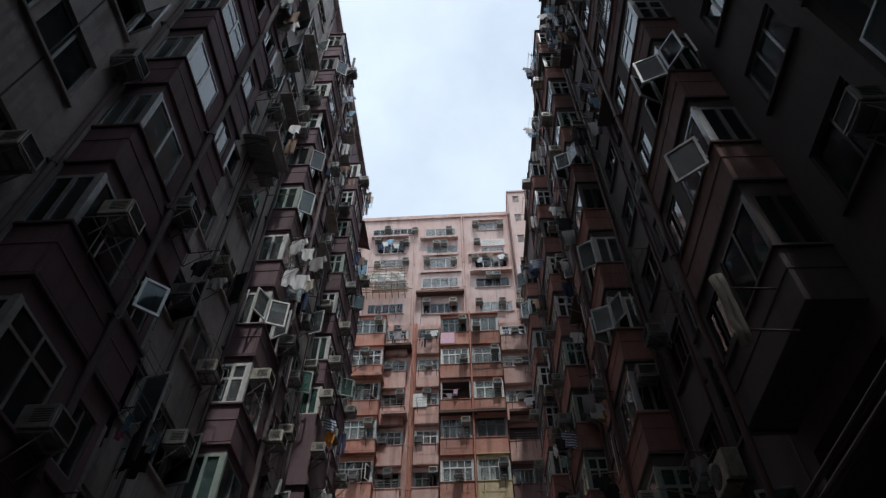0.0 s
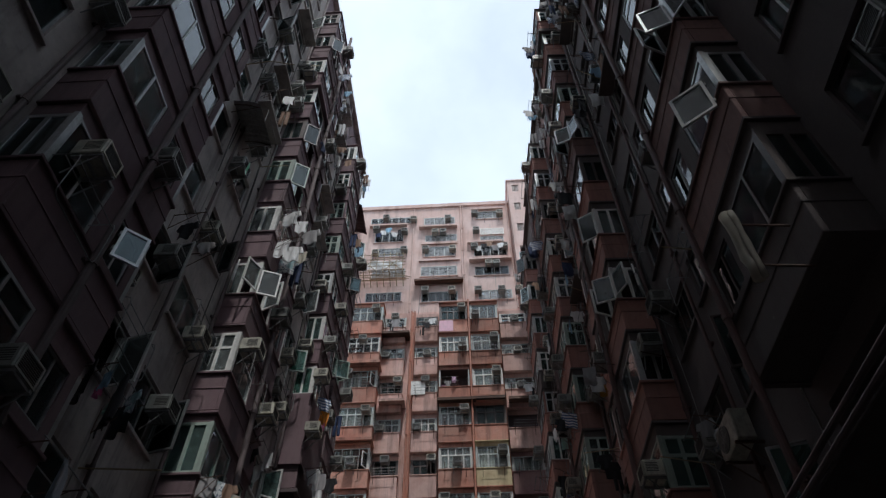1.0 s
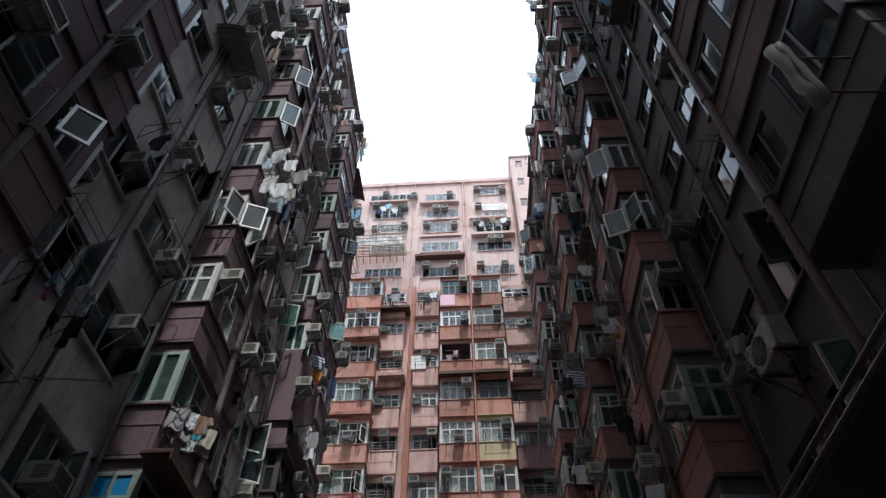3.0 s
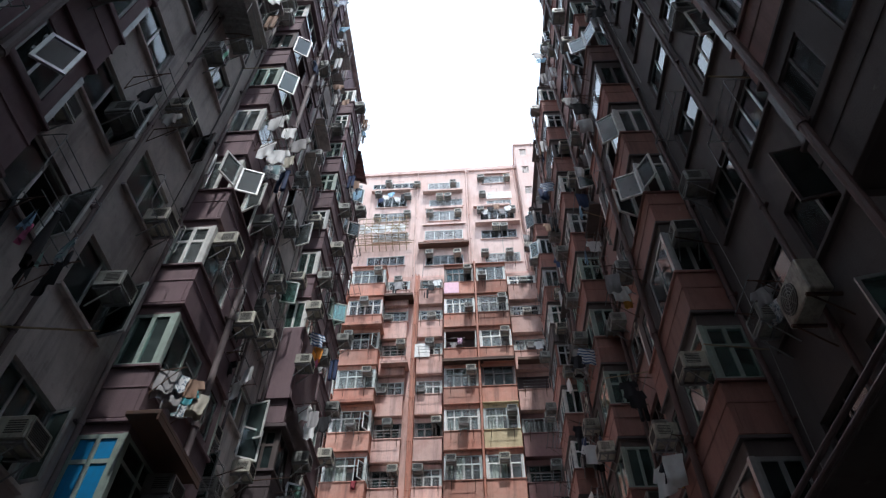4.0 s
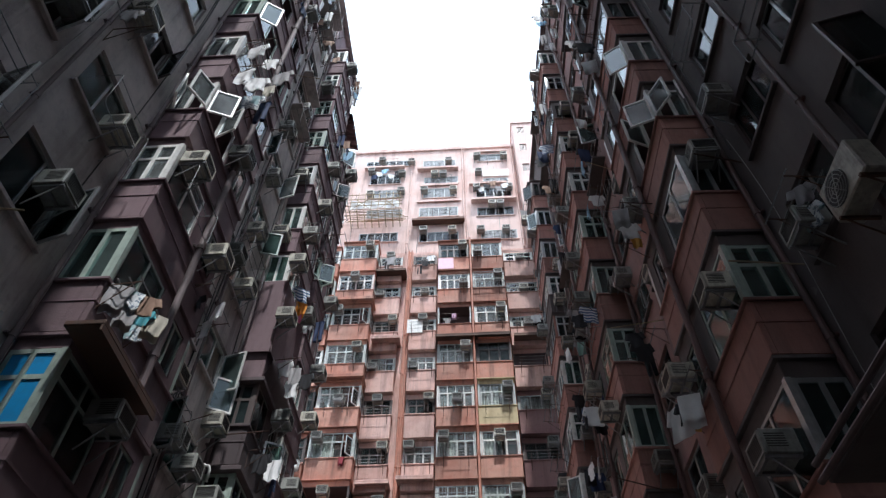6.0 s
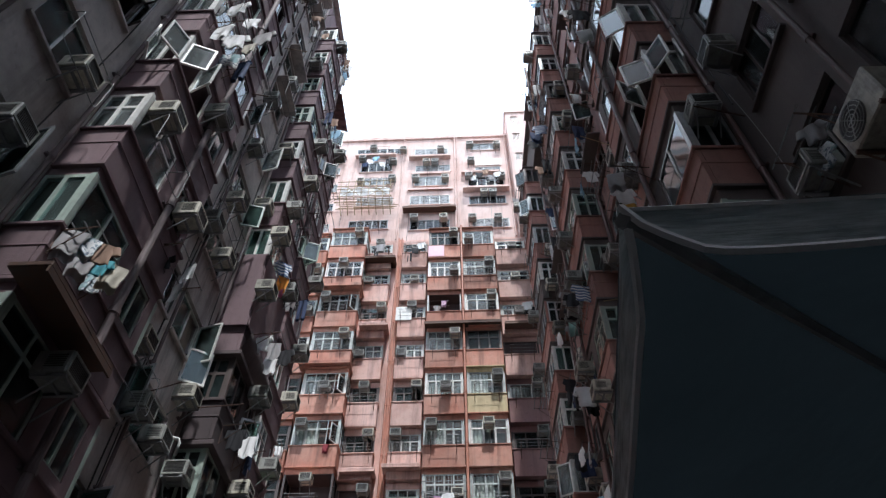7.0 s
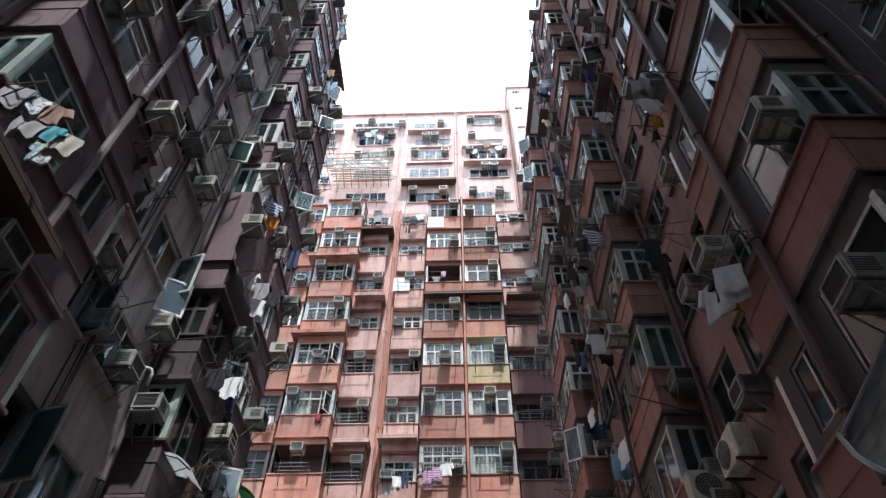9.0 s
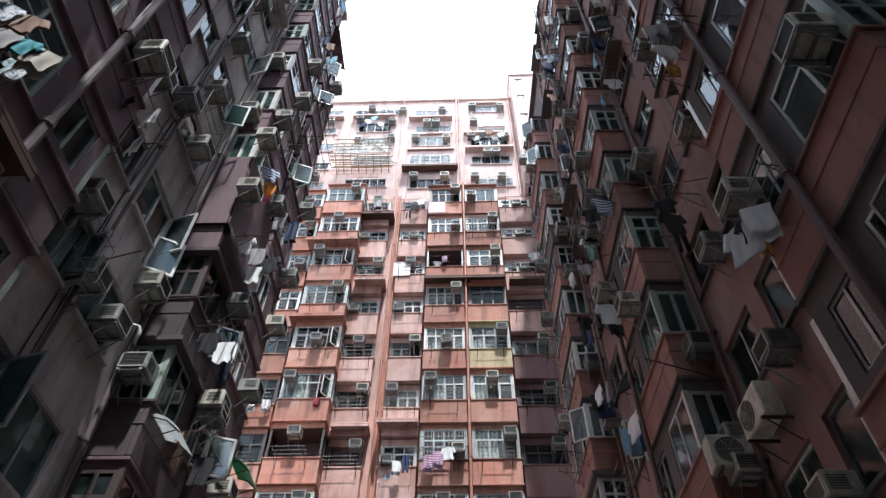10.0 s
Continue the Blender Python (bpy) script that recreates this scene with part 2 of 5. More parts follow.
M = {
    "concrete": render_wall("weathered concrete", (0.570, 0.510, 0.480), (0.360, 0.318, 0.300), (0.11, 0.096, 0.09), 0.1, 0.85, 1.0),
    "maroon": render_wall("faded maroon paint", (0.172, 0.108, 0.120), (0.215, 0.152, 0.158), (0.075, 0.052, 0.055), 0.2, 0.7),
    "red": render_wall("red brown paint", (0.222, 0.126, 0.112), (0.250, 0.160, 0.143), (0.085, 0.055, 0.050), 0.3, 0.7),
    # darkened maroon: shade of low bays and bare openings put into the colour
    "shademaroon": render_wall("shade darkened maroon paint", (0.085, 0.062, 0.064), (0.110, 0.085, 0.085), (0.04, 0.032, 0.032), 0.15, 0.6),
    "brightred": render_wall("faded brick red paint", (0.340, 0.162, 0.130), (0.345, 0.205, 0.175), (0.100, 0.058, 0.050), 0.25, 0.6),
    "brown": render_wall("dark grey brown wall paint", (0.108, 0.090, 0.086), (0.136, 0.116, 0.110), (0.070, 0.055, 0.053), 0.2, 0.7),
    "orange": render_wall("terracotta paint", (0.455, 0.198, 0.138), (0.500, 0.300, 0.232), (0.13, 0.075, 0.060), 0.25, 0.85, 0.85),
    "pink": render_wall("faded pink paint", (0.650, 0.440, 0.384), (0.540, 0.315, 0.255), (0.20, 0.125, 0.105), 0.18, 0.8, 0.85),
    "palepink": render_wall("pale pink paint", (0.720, 0.555, 0.505), (0.640, 0.440, 0.380), (0.34, 0.22, 0.18), 0.08, 0.75, 0.8),
    # the pink paint again, with cast shade mixed into its colour
    "mauve": render_wall("pink paint with shade in its colour", (0.300, 0.165, 0.165), (0.350, 0.220, 0.200), (0.10, 0.06, 0.055), 0.15),
    "yellow": render_wall("yellow paint", (0.580, 0.490, 0.290), (0.520, 0.410, 0.260), (0.25, 0.18, 0.10), 0.05),
    "pinkboard": paint("pink board", (0.76, 0.44, 0.55), 0.5, 0, 0.2, 0.02),
    "room": paint("dim room plaster", (0.34, 0.33, 0.30), 0.9, 0, 0.5, 0.3, 1.5),
    "white": paint("white window paint", (0.76, 0.76, 0.72), 0.45, 0, 0.35, 0.12),
    "paleframe": paint("weathered pale window paint", (0.50, 0.54, 0.52), 0.5, 0, 0.45, 0.2),
    "alu": paint("dull aluminium", (0.46, 0.48, 0.48), 0.42, 0.6, 0.35, 0.2),
    "greenframe": paint("pale green window paint", (0.36, 0.44, 0.38), 0.45, 0, 0.35, 0.15),
    "darkframe": paint("dark brown window paint", (0.08, 0.06, 0.055), 0.45, 0, 0.3, 0.2),
    "blue": paint("bright blue paint", (0.02, 0.27, 0.58), 0.4, 0, 0.2, 0.05),
    "iron": paint("rusted iron", (0.10, 0.065, 0.05), 0.75, 0.3, 0.5, 0.3, 12, (0.16, 0.06, 0.03)),
    "steel": paint("grey galvanised steel", (0.30, 0.31, 0.31), 0.7, 0.3, 0.4, 0.2),
    "acbody": paint("old cream appliance paint", (0.54, 0.52, 0.43), 0.5, 0, 0.6, 0.3),
    "acgrey": paint("grey appliance paint", (0.31, 0.32, 0.29), 0.5, 0, 0.55, 0.3),
    "grille": paint("dark fins", (0.06, 0.06, 0.058), 0.6, 0.3, 0.4, 0.3),
    "pipe": paint("painted cast iron pipe", (0.145, 0.108, 0.110), 0.75, 0, 0.5, 0.15, 4),
    "pipemaroon": paint("dark red painted pipe", (0.120, 0.060, 0.054), 0.6, 0, 0.5, 0.15, 4),
    "pipered": paint("terracotta painted pipe", (0.47, 0.19, 0.12), 0.55, 0, 0.4, 0.1, 4),
    "pipepvc": paint("grey plastic pipe", (0.42, 0.40, 0.37), 0.5, 0, 0.4, 0.1, 4),
    "cable": paint("black cable", (0.03, 0.03, 0.03), 0.6, 0, 0.2, 0.1),
    "bamboo": paint("weathered bamboo", (0.42, 0.33, 0.20), 0.6, 0, 0.4, 0.2),
    "sheet": paint("grey corrugated sheet", (0.38, 0.38, 0.37), 0.5, 0.3, 0.5, 0.25),
    "greensheet": paint("green plastic sheet", (0.03, 0.42, 0.16), 0.35, 0, 0.2, 0.05),
    "asphalt": render_wall("alley concrete", (0.070, 0.068, 0.065), (0.052, 0.051, 0.049), (0.04, 0.04, 0.04), 0.02, 0.2),
    "curtain": cloth("pale curtain", (0.72, 0.70, 0.64)),
    "curtain2": cloth("blue grey curtain", (0.36, 0.46, 0.50)),
    "curtain3": cloth("brown curtain", (0.26, 0.20, 0.16)),
    "c_white": cloth("white cotton", (0.80, 0.80, 0.79)),
    "c_black": cloth("black cotton", (0.02, 0.02, 0.024)),
    "c_navy": cloth("navy cotton", (0.03, 0.05, 0.12)),
    "c_blue": cloth("light blue cotton", (0.32, 0.52, 0.68)),
    "c_red": cloth("red cotton", (0.24, 0.03, 0.04)),
    "c_orange": cloth("orange cotton", (0.85, 0.32, 0.04)),
    "c_pink": cloth("pink cotton", (0.80, 0.22, 0.42)),
    "c_yellow": cloth("yellow cotton", (0.62, 0.36, 0.06)),
    "c_grey": cloth("grey cotton", (0.34, 0.33, 0.33)),
    "c_mint": cloth("mint cotton", (0.38, 0.62, 0.55)),
    "c_stripe": cloth("blue striped cotton", (0.74, 0.77, 0.80), (0.10, 0.16, 0.30), 9.0),
    "c_stripe2": cloth("pink striped cotton", (0.74, 0.55, 0.60), (0.24, 0.10, 0.26), 14.0),
    "c_brown": cloth("brown cotton", (0.30, 0.19, 0.13)),
    "c_cream": cloth("dirty cream matting", (0.46, 0.43, 0.35)),
    "c_check": cloth("blue grey checked cotton", (0.62, 0.66, 0.70), (0.22, 0.28, 0.36), 22.0, 0),
    "c_teal": cloth("teal cotton", (0.10, 0.40, 0.46)),
    "c_print": printed("patterned cotton"),
    "canvas": thin_canvas("dark green grey canvas", (0.036, 0.049, 0.054)),
    "milky": thin_canvas("milky ribbed plastic", (0.46, 0.49, 0.48)),
    "glass": glass("window glass", (0.58, 0.78, 0.73), 0.15, 1.42),
    "glassfar": glass("clear window glass", (0.78, 0.84, 0.83), 0.05, 1.5),
    # strong haze puts the glare of sunlit curtains into the pane
    "glasspale": glass("pale glass with sunlit curtain tone", (0.90, 0.92, 0.91), 0.62, 1.4),
    "glassgreen": glass("green window glass", (0.42, 0.72, 0.62), 0.22, 1.42),
    "glassfrost": glass("frosted window glass", (0.72, 0.80, 0.79), 0.30, 1.5),
    "glassdark": glass("smoked window glass", (0.30, 0.39, 0.39), 0.14, 1.36),
    "film": film("clear plastic film"),
}

# ---- mesh helpers ----
class Shell:
    """Collects boxes, tubes and sheets into one mesh."""
    def __init__(self):
        self.v, self.f = [], []

    def box(self, x0, x1, y0, y1, z0, z1, c=0.0):
        if c > 0:
            return self.chamfered(x0, x1, y0, y1, z0, z1, c)
        k = len(self.v)
        self.v += [(x, y, z) for z in (z0, z1) for y in (y0, y1) for x in (x0, x1)]
        self.f += [tuple(k + i for i in q) for q in ((0, 2, 3, 1), (4, 5, 7, 6), (0, 1, 5, 4), (2, 6, 7, 3), (0, 4, 6, 2), (1, 3, 7, 5))]
        return self

    def chamfered(self, x0, x1, y0, y1, z0, z1, c):
        k, lo, hi = len(self.v), (x0, y0, z0), (x1, y1, z1)
        at = {}
        for sx in (0, 1):
            for sy in (0, 1):
                for sz in (0, 1):
                    for a in range(3):
                        s = (sx, sy, sz)
                        p = [(hi[i] if s[i] else lo[i]) + (0 if i == a else (-c if s[i] else c)) for i in range(3)]
                        at[s, a] = k + len(at)
                        self.v.append(tuple(p))
        for a in range(3):
            b, d = (a + 1) % 3, (a + 2) % 3
            for sa in (0, 1):
                ring = []
                for sb, sd in ((0, 0), (1, 0), (1, 1), (0, 1)):
                    s = [0, 0, 0]
                    s[a], s[b], s[d] = sa, sb, sd
                    ring.append(at[tuple(s), a])
                self.f.append(tuple(ring if sa else ring[::-1]))
            for sb in (0, 1):
                for sd in (0, 1):
                    s0, s1 = [0, 0, 0], [0, 0, 0]
                    s0[b] = s1[b] = sb
                    s0[d] = s1[d] = sd
                    s1[a] = 1
                    q = (at[tuple(s0), b], at[tuple(s1), b], at[tuple(s1), d], at[tuple(s0), d])
                    self.f.append(q if (sb + sd) % 2 == 0 else q[::-1])
        for s in ((x, y, z) for x in (0, 1) for y in (0, 1) for z in (0, 1)):
            q = (at[s, 0], at[s, 1], at[s, 2])
            self.f.append(q if sum(s) % 2 else q[::-1])
        return self

    def tube(self, p, q, r, n=6):
        p, q = Vector(p), Vector(q)
        w = (q - p).normalized()
        u = w.orthogonal().normalized()
        t = w.cross(u)
        k = len(self.v)
        for e in (p, q):
            for i in range(n):
                a = 2 * math.pi * i / n
                self.v.append(tuple(e + r * (math.cos(a) * u + math.sin(a) * t)))
        self.f += [(k + i, k + (i + 1) % n, k + n + (i + 1) % n, k + n + i) for i in range(n)]
        self.f += [tuple(k + i for i in reversed(range(n))), tuple(k + n + i for i in range(n))]
        return self

    def rope(self, pts, r, n=5):
        """One bent tube through the points."""
        pts, k = [Vector(p) for p in pts], len(self.v)
        for i, p in enumerate(pts):
            w = (pts[min(i + 1, len(pts) - 1)] - pts[max(i - 1, 0)]).normalized()
            u = w.cross(Vector((0.31, 0.87, 0.38))).normalized()
            t = w.cross(u)
            for j in range(n):
                a = 2 * math.pi * j / n
                self.v.append(tuple(p + r * (math.cos(a) * u + math.sin(a) * t)))
        for i in range(len(pts) - 1):
            self.f += [(k + i * n + j, k + i * n + (j + 1) % n, k + (i + 1) * n + (j + 1) % n, k + (i + 1) * n + j) for j in range(n)]
        self.f += [tuple(k + j for j in reversed(range(n))), tuple(k + (len(pts) - 1) * n + j for j in range(n))]
        return self

    def disc(self, c, axis, r, h, n=16):
        c, w = Vector(c), Vector(axis).normalized()
        return self.tube(c - w * h / 2, c + w * h / 2, r, n)

    def grid(self, fn, nu, nv):
        k = len(self.v)
        self.v += [fn(i / nu, j / nv) for j in range(nv + 1) for i in range(nu + 1)]
        self.f += [(k + j * (nu + 1) + i, k + j * (nu + 1) + i + 1, k + (j + 1) * (nu + 1) + i + 1, k + (j + 1) * (nu + 1) + i) for j in range(nv) for i in range(nu)]
        return self

    def moved(self, m, since=0):
        self.v[since:] = [tuple(m @ Vector(v)) for v in self.v[since:]]
        return self

    def mesh(self, name, mat, smooth=False):
        d = bpy.data.meshes.new(name)
        d.from_pydata(self.v, [], self.f)
        d.materials.append(mat)
        if smooth:
            d.polygons.foreach_set("use_smooth", [True] * len(d.polygons))
        d.update()
        return d


def part(name, sh, mat, parent, label="", smooth=False):
    ob = new(name, sh.mesh(name, M[mat], smooth))
    ob.parent = parent
    if label:
        tagged(ob, label)
    return ob


def thing(name, label, category, group="", kind=""):
    return tagged(new(name), label, category, group, kind)


CACHE = {}


def place(key, build, m):
    """The first call of a key builds the thing; later ones copy it."""
    if key in CACHE:
        return copy_thing(CACHE[key], m)
    CACHE[key] = ob = build()
    ob.matrix_basis = m
    return ob


def single(name, sh, mat, label, category, m=None, group="", kind="", smooth=False):
    ob = tagged(new(name, sh.mesh(name, M[mat], smooth)), label, category, group, kind)
    if m is not None:
        ob.matrix_basis = m
    return ob

# ---- plan ----
STOREY = 2.66
LEFT_X, FAR_Y = -5.2, 32.0
LEFT_END, LEFT_ROOF, RIGHT_ROOF, FAR_ROOF = 22.4, 35.6, 36.0, 44.7
LEFT_BASE, RIGHT_BASE, FAR_BASE = 5.12, 4.82, 1.14
LEFT_STOREY, RIGHT_STOREY = 2.55, 2.6
# the right facade closes in a little towards the far block
RIGHT_WALL = pose(6.01, 0, 0, 0, 0, -87.94)


def on_left(s, z, out=0.0):
    """A pose on the left facade: s metres along the alley, z up; the thing's front looks across the alley."""
    return pose(LEFT_X + out, s, z, 0, 0, 90)


def on_right(s, z, out=0.0):
    return RIGHT_WALL @ pose(-s, -out, z)


def on_far(s, z, out=0.0):
    return pose(s, FAR_Y - out, z)


# ---- setting ----
def wall_with_openings(name, s0, s1, z0, z1, openings, thick, along, label):
    """A wall with real openings (s0, s1, z0, z1): cells between them are filled, each run of cells one block."""
    sh = Shell()
    zs = sorted({z0, z1, *[v for o in openings for v in o[2:] if z0 < v < z1]})
    for za, zb in zip(zs, zs[1:]):
        mid = (za + zb) / 2
        gaps = sorted((o[0], o[1]) for o in openings if o[2] < mid < o[3])
        s = s0
        for a, b in gaps + [(s1, s1)]:
            if a > s + 1e-4:
                sh.box(s, a, 0, thick, za, zb)
            s = max(s, b)
    return sh


def facade(name, sh, mat, m, label):
    return single(name, sh, mat, label, "wall", m, kind="structure")


ground = Shell().grid(lambda u, v: (-150 + 300 * u, -150 + 300 * v, 0.0), 12, 12)
single("ground", ground, "asphalt", "dark worn concrete alley floor between the blocks", "ground", kind="structure")

# ---- windows ----
def window_frame(sh, w, h, lights, bar=0.05, deep=0.05, transom=0.0):
    """Frame with mullions in the plane y = 0, x centred, z from 0."""
    sh.box(-w / 2, w / 2, -deep / 2, deep / 2, 0, bar)
    sh.box(-w / 2, w / 2, -deep / 2, deep / 2, h - bar, h)
    sh.box(-w / 2, -w / 2 + bar, -deep / 2, deep / 2, bar, h - bar)
    sh.box(w / 2 - bar, w / 2, -deep / 2, deep / 2, bar, h - bar)
    step = (w - bar) / lights
    for i in range(1, lights):
        x = -w / 2 + bar / 2 + i * step
        sh.box(x - bar / 2, x + bar / 2, -deep / 2, deep / 2, bar, h - bar)
    if transom:
        sh.box(-w / 2 + bar, w / 2 - bar, -deep / 2 + 0.004, deep / 2 - 0.004, h * transom - bar / 2, h * transom + bar / 2)
    return sh


def glazed(parent, m, w, h, lights, mat, pane_mat, transom=0.0, skip=(), bar=0.048):
    """A window part with its panes as sub-parts."""
    fr = part("glazing_frame", window_frame(Shell(), w, h, lights, bar, 0.05, transom), mat, parent)
    fr.matrix_basis = m
    step = (w - bar) / lights
    for i in range(lights):
        if i in skip:
            continue
        x = -w / 2 + bar + i * step
        rows = ((bar, h * transom - bar / 2), (h * transom + bar / 2, h - bar)) if transom else ((bar, h - bar),)
        for za, zb in rows:
            p = part("pane", Shell().box(x, x + step - bar, -0.006, 0.006, za, zb), pane_mat, fr)
            p.visible_shadow = False
    return fr


def casement(parent, w, h, mat, pane_mat, m):
    """One opened sash, hinged at its x = 0 edge."""
    sh = Shell()
    b = 0.045
    for q in ((0, w, 0, b), (0, w, h - b, h), (0, b, b, h - b), (w - b, w, b, h - b)):
        sh.box(q[0], q[1], -0.02, 0.02, q[2], q[3])
    fr = part("sash", sh, mat, parent)
    fr.matrix_basis = m
    p = part("pane", Shell().box(b, w - b, -0.005, 0.005, b, h - b), pane_mat, fr)
    p.visible_shadow = False
    return fr


def curtain_shape(w, h, folds, depth=0.04, x0=0.0):
    return Shell().grid(lambda u, v: (x0 + (u - 0.5) * w, depth * math.sin(u * folds * 6.283) * (0.6 + 0.4 * v) + 0.01 * math.sin(9 * u + 5 * v), v * h), folds * 8, 3)


def bay(w, d, body, frame_mat, pane_mat, style, label, group):
    """A projecting window bay, one storey high: breast panel, lintel, corner posts, glazing on three sides."""
    t = thing("projecting_bay", label, "bay window", group)
    shallow = d < 0.5
    sill, head, low = 1.0, 2.06 if shallow else 2.36, -0.28 if shallow else 0.0
    if style == "blank":
        sill = 2.0
    part("front_panel", Shell().box(-w / 2, w / 2, -d, -d + 0.09, low, sill - 0.03, 0.008), body, t)
    for e in (-1, 1):
        part("side_panel", Shell().box(min(e * w / 2, e * (w / 2 - 0.09)), max(e * w / 2, e * (w / 2 - 0.09)), -d + 0.09, 0, low, sill - 0.03), body, t)
    part("floor_slab", Shell().box(-w / 2 + 0.09, w / 2 - 0.09, -d + 0.09, 0, low + 0.03, low + 0.13), body, t)
    led = Shell()
    led.box(-w / 2 - 0.035, w / 2 + 0.035, -d - 0.035, 0, sill - 0.03, sill + 0.03, 0.008)
    part("sill", led, body, t)
    lin = Shell()
    back = 0.10
    if shallow:
        lin.box(-w / 2, w / 2, -0.16, 0, head, STOREY - 0.30, 0.01)
    else:
        lin.box(-w / 2 + 0.02, w / 2 - 0.02, -d + back, 0, head, STOREY - 0.06, 0.012)
        lin.box(-w / 2 - 0.03, w / 2 + 0.03, -d - 0.03, 0, STOREY - 0.06, STOREY - 0.004, 0.008)
    part("lintel", lin, body, t)
    h = head - sill - 0.03
    if shallow:
        d = 0.18
    for s in (-1, 1):
        x = s * (w / 2 - 0.05)
        part("post", Shell().box(x - 0.04, x + 0.04, -d + 0.002 + (0 if shallow else back), -d + 0.082 + (0 if shallow else back), sill + 0.03, head), frame_mat if style != "heavy" else body, t)
    z = sill + 0.03
    plane = -d + (0.05 if shallow else 0.05 + back)
    lights = max(3, round(w / 0.52))
    skip = {"open2": (0, 1), "open1": (lights - 1,), "void": tuple(range(lights))}.get(style, ())
    tr = 0.0 if style == "curtained" else 0.66
    if style != "void":
        fr = glazed(t, pose(0, plane, z), w - 0.2, h, lights, frame_mat, pane_mat, tr, skip, 0.042)
        low_h, step, sashes = (h * tr if tr else h) - 0.03, (w - 0.242) / lights, Shell()
        for i in range(lights):
            if i in skip or style == "curtained":
                continue
            x0, x1 = -w / 2 + 0.1 + 0.048 + i * step, -w / 2 + 0.1 + 0.036 + (i + 1) * step
            for q in ((x0, x1, 0.046, 0.082), (x0, x1, low_h - 0.036, low_h), (x0, x0 + 0.034, 0.082, low_h - 0.036), (x1 - 0.034, x1, 0.082, low_h - 0.036)):
                sashes.box(q[0], q[1], -0.042, -0.012, q[2], q[3])
        if style != "curtained":
            part("sash_frames", sashes, frame_mat, fr)
    if d > 0.5:
        for s in (-1, 1):
            glazed(t, pose(s * (w / 2 - 0.05), -d / 2 + 0.05, z, 0, 0, 90), d - 0.1, h, 2 if d > 0.6 else 1, frame_mat, pane_mat, tr, (0,) if style == "open2" else ())
    st = (w - 0.2) / lights
    if style == "open2":
        casement(t, 0.50, 0.86, frame_mat, pane_mat, pose(-w / 2 + 0.1, plane - 0.03, z + 0.1, 0, 0, -68))
        casement(t, 0.50, 0.86, frame_mat, pane_mat, pose(-w / 2 + 0.1 + 2 * st, plane - 0.03, z + 0.1, 0, 0, -112))
        for s in (-1, 1):
            casement(t, 0.46, 0.80, frame_mat, pane_mat, pose(s * (w / 2 - 0.02), -d * 0.98, z + 0.12, 0, 0, 90 - s * 65))
    if style == "open1":
        casement(t, min(st, 0.5), min(h - 0.08, 0.9), frame_mat, pane_mat, pose(w / 2 - 0.1, plane - 0.03, z + 0.04, 0, 0, -120))
    if style in ("plain", "heavy", "open1", "transom") and pane_mat != "glassdark":
        cu = part("curtain", curtain_shape((w - 0.3) * 0.55, h - 0.1, 5), "curtain", t)
        cu.location = (-w * 0.18, -d + 0.22, z + 0.02)
    if style == "void":
        # added boards: the unlit inside of the bay is put into their dark colour
        part("ceiling_board", Shell().box(-w / 2 + 0.1, w / 2 - 0.1, -d + (0.02 if shallow else back + 0.02), -0.002, head - 0.03, head - 0.003), "shademaroon", t, "added dark board for the dim bay ceiling")
        part("back_board", Shell().box(-w / 2 + 0.1, w / 2 - 0.1, -0.03, -0.003, sill + 0.03, head - 0.03), "shademaroon", t, "added dark boards for the dim room behind")
    if style == "curtained":
        cu = part("curtain", curtain_shape(w - 0.3, h - 0.06, 8), "curtain", t)
        cu.location = (0, -d + 0.20, z + 0.02)
    if style == "caged":
        sh = Shell()
        cage = part("window_cage", sh.box(-w / 2, w / 2, -d - 0.165, -d - 0.14, z - 0.125, z - 0.1), "steel", t, "grey steel window cage")
        for i in range(int(w / 0.13)):
            x = -w / 2 + 0.06 + i * 0.13
            part("bar", Shell().box(x - 0.008, x + 0.008, -d - 0.16, -d - 0.144, z - 0.1, head - 0.2), "steel", cage)
        for zz in (z - 0.1, z + 0.4, z + 0.85, head - 0.2):
            part("rail", Shell().box(-w / 2, w / 2, -d - 0.168, -d - 0.136, zz, zz + 0.02), "steel", cage)
            for s in (-1, 1):
                part("arm", Shell().box(s * w / 2 - 0.01, s * w / 2 + 0.01, -d - 0.136, -d + 0.05, zz, zz + 0.02), "steel", cage)
    return t


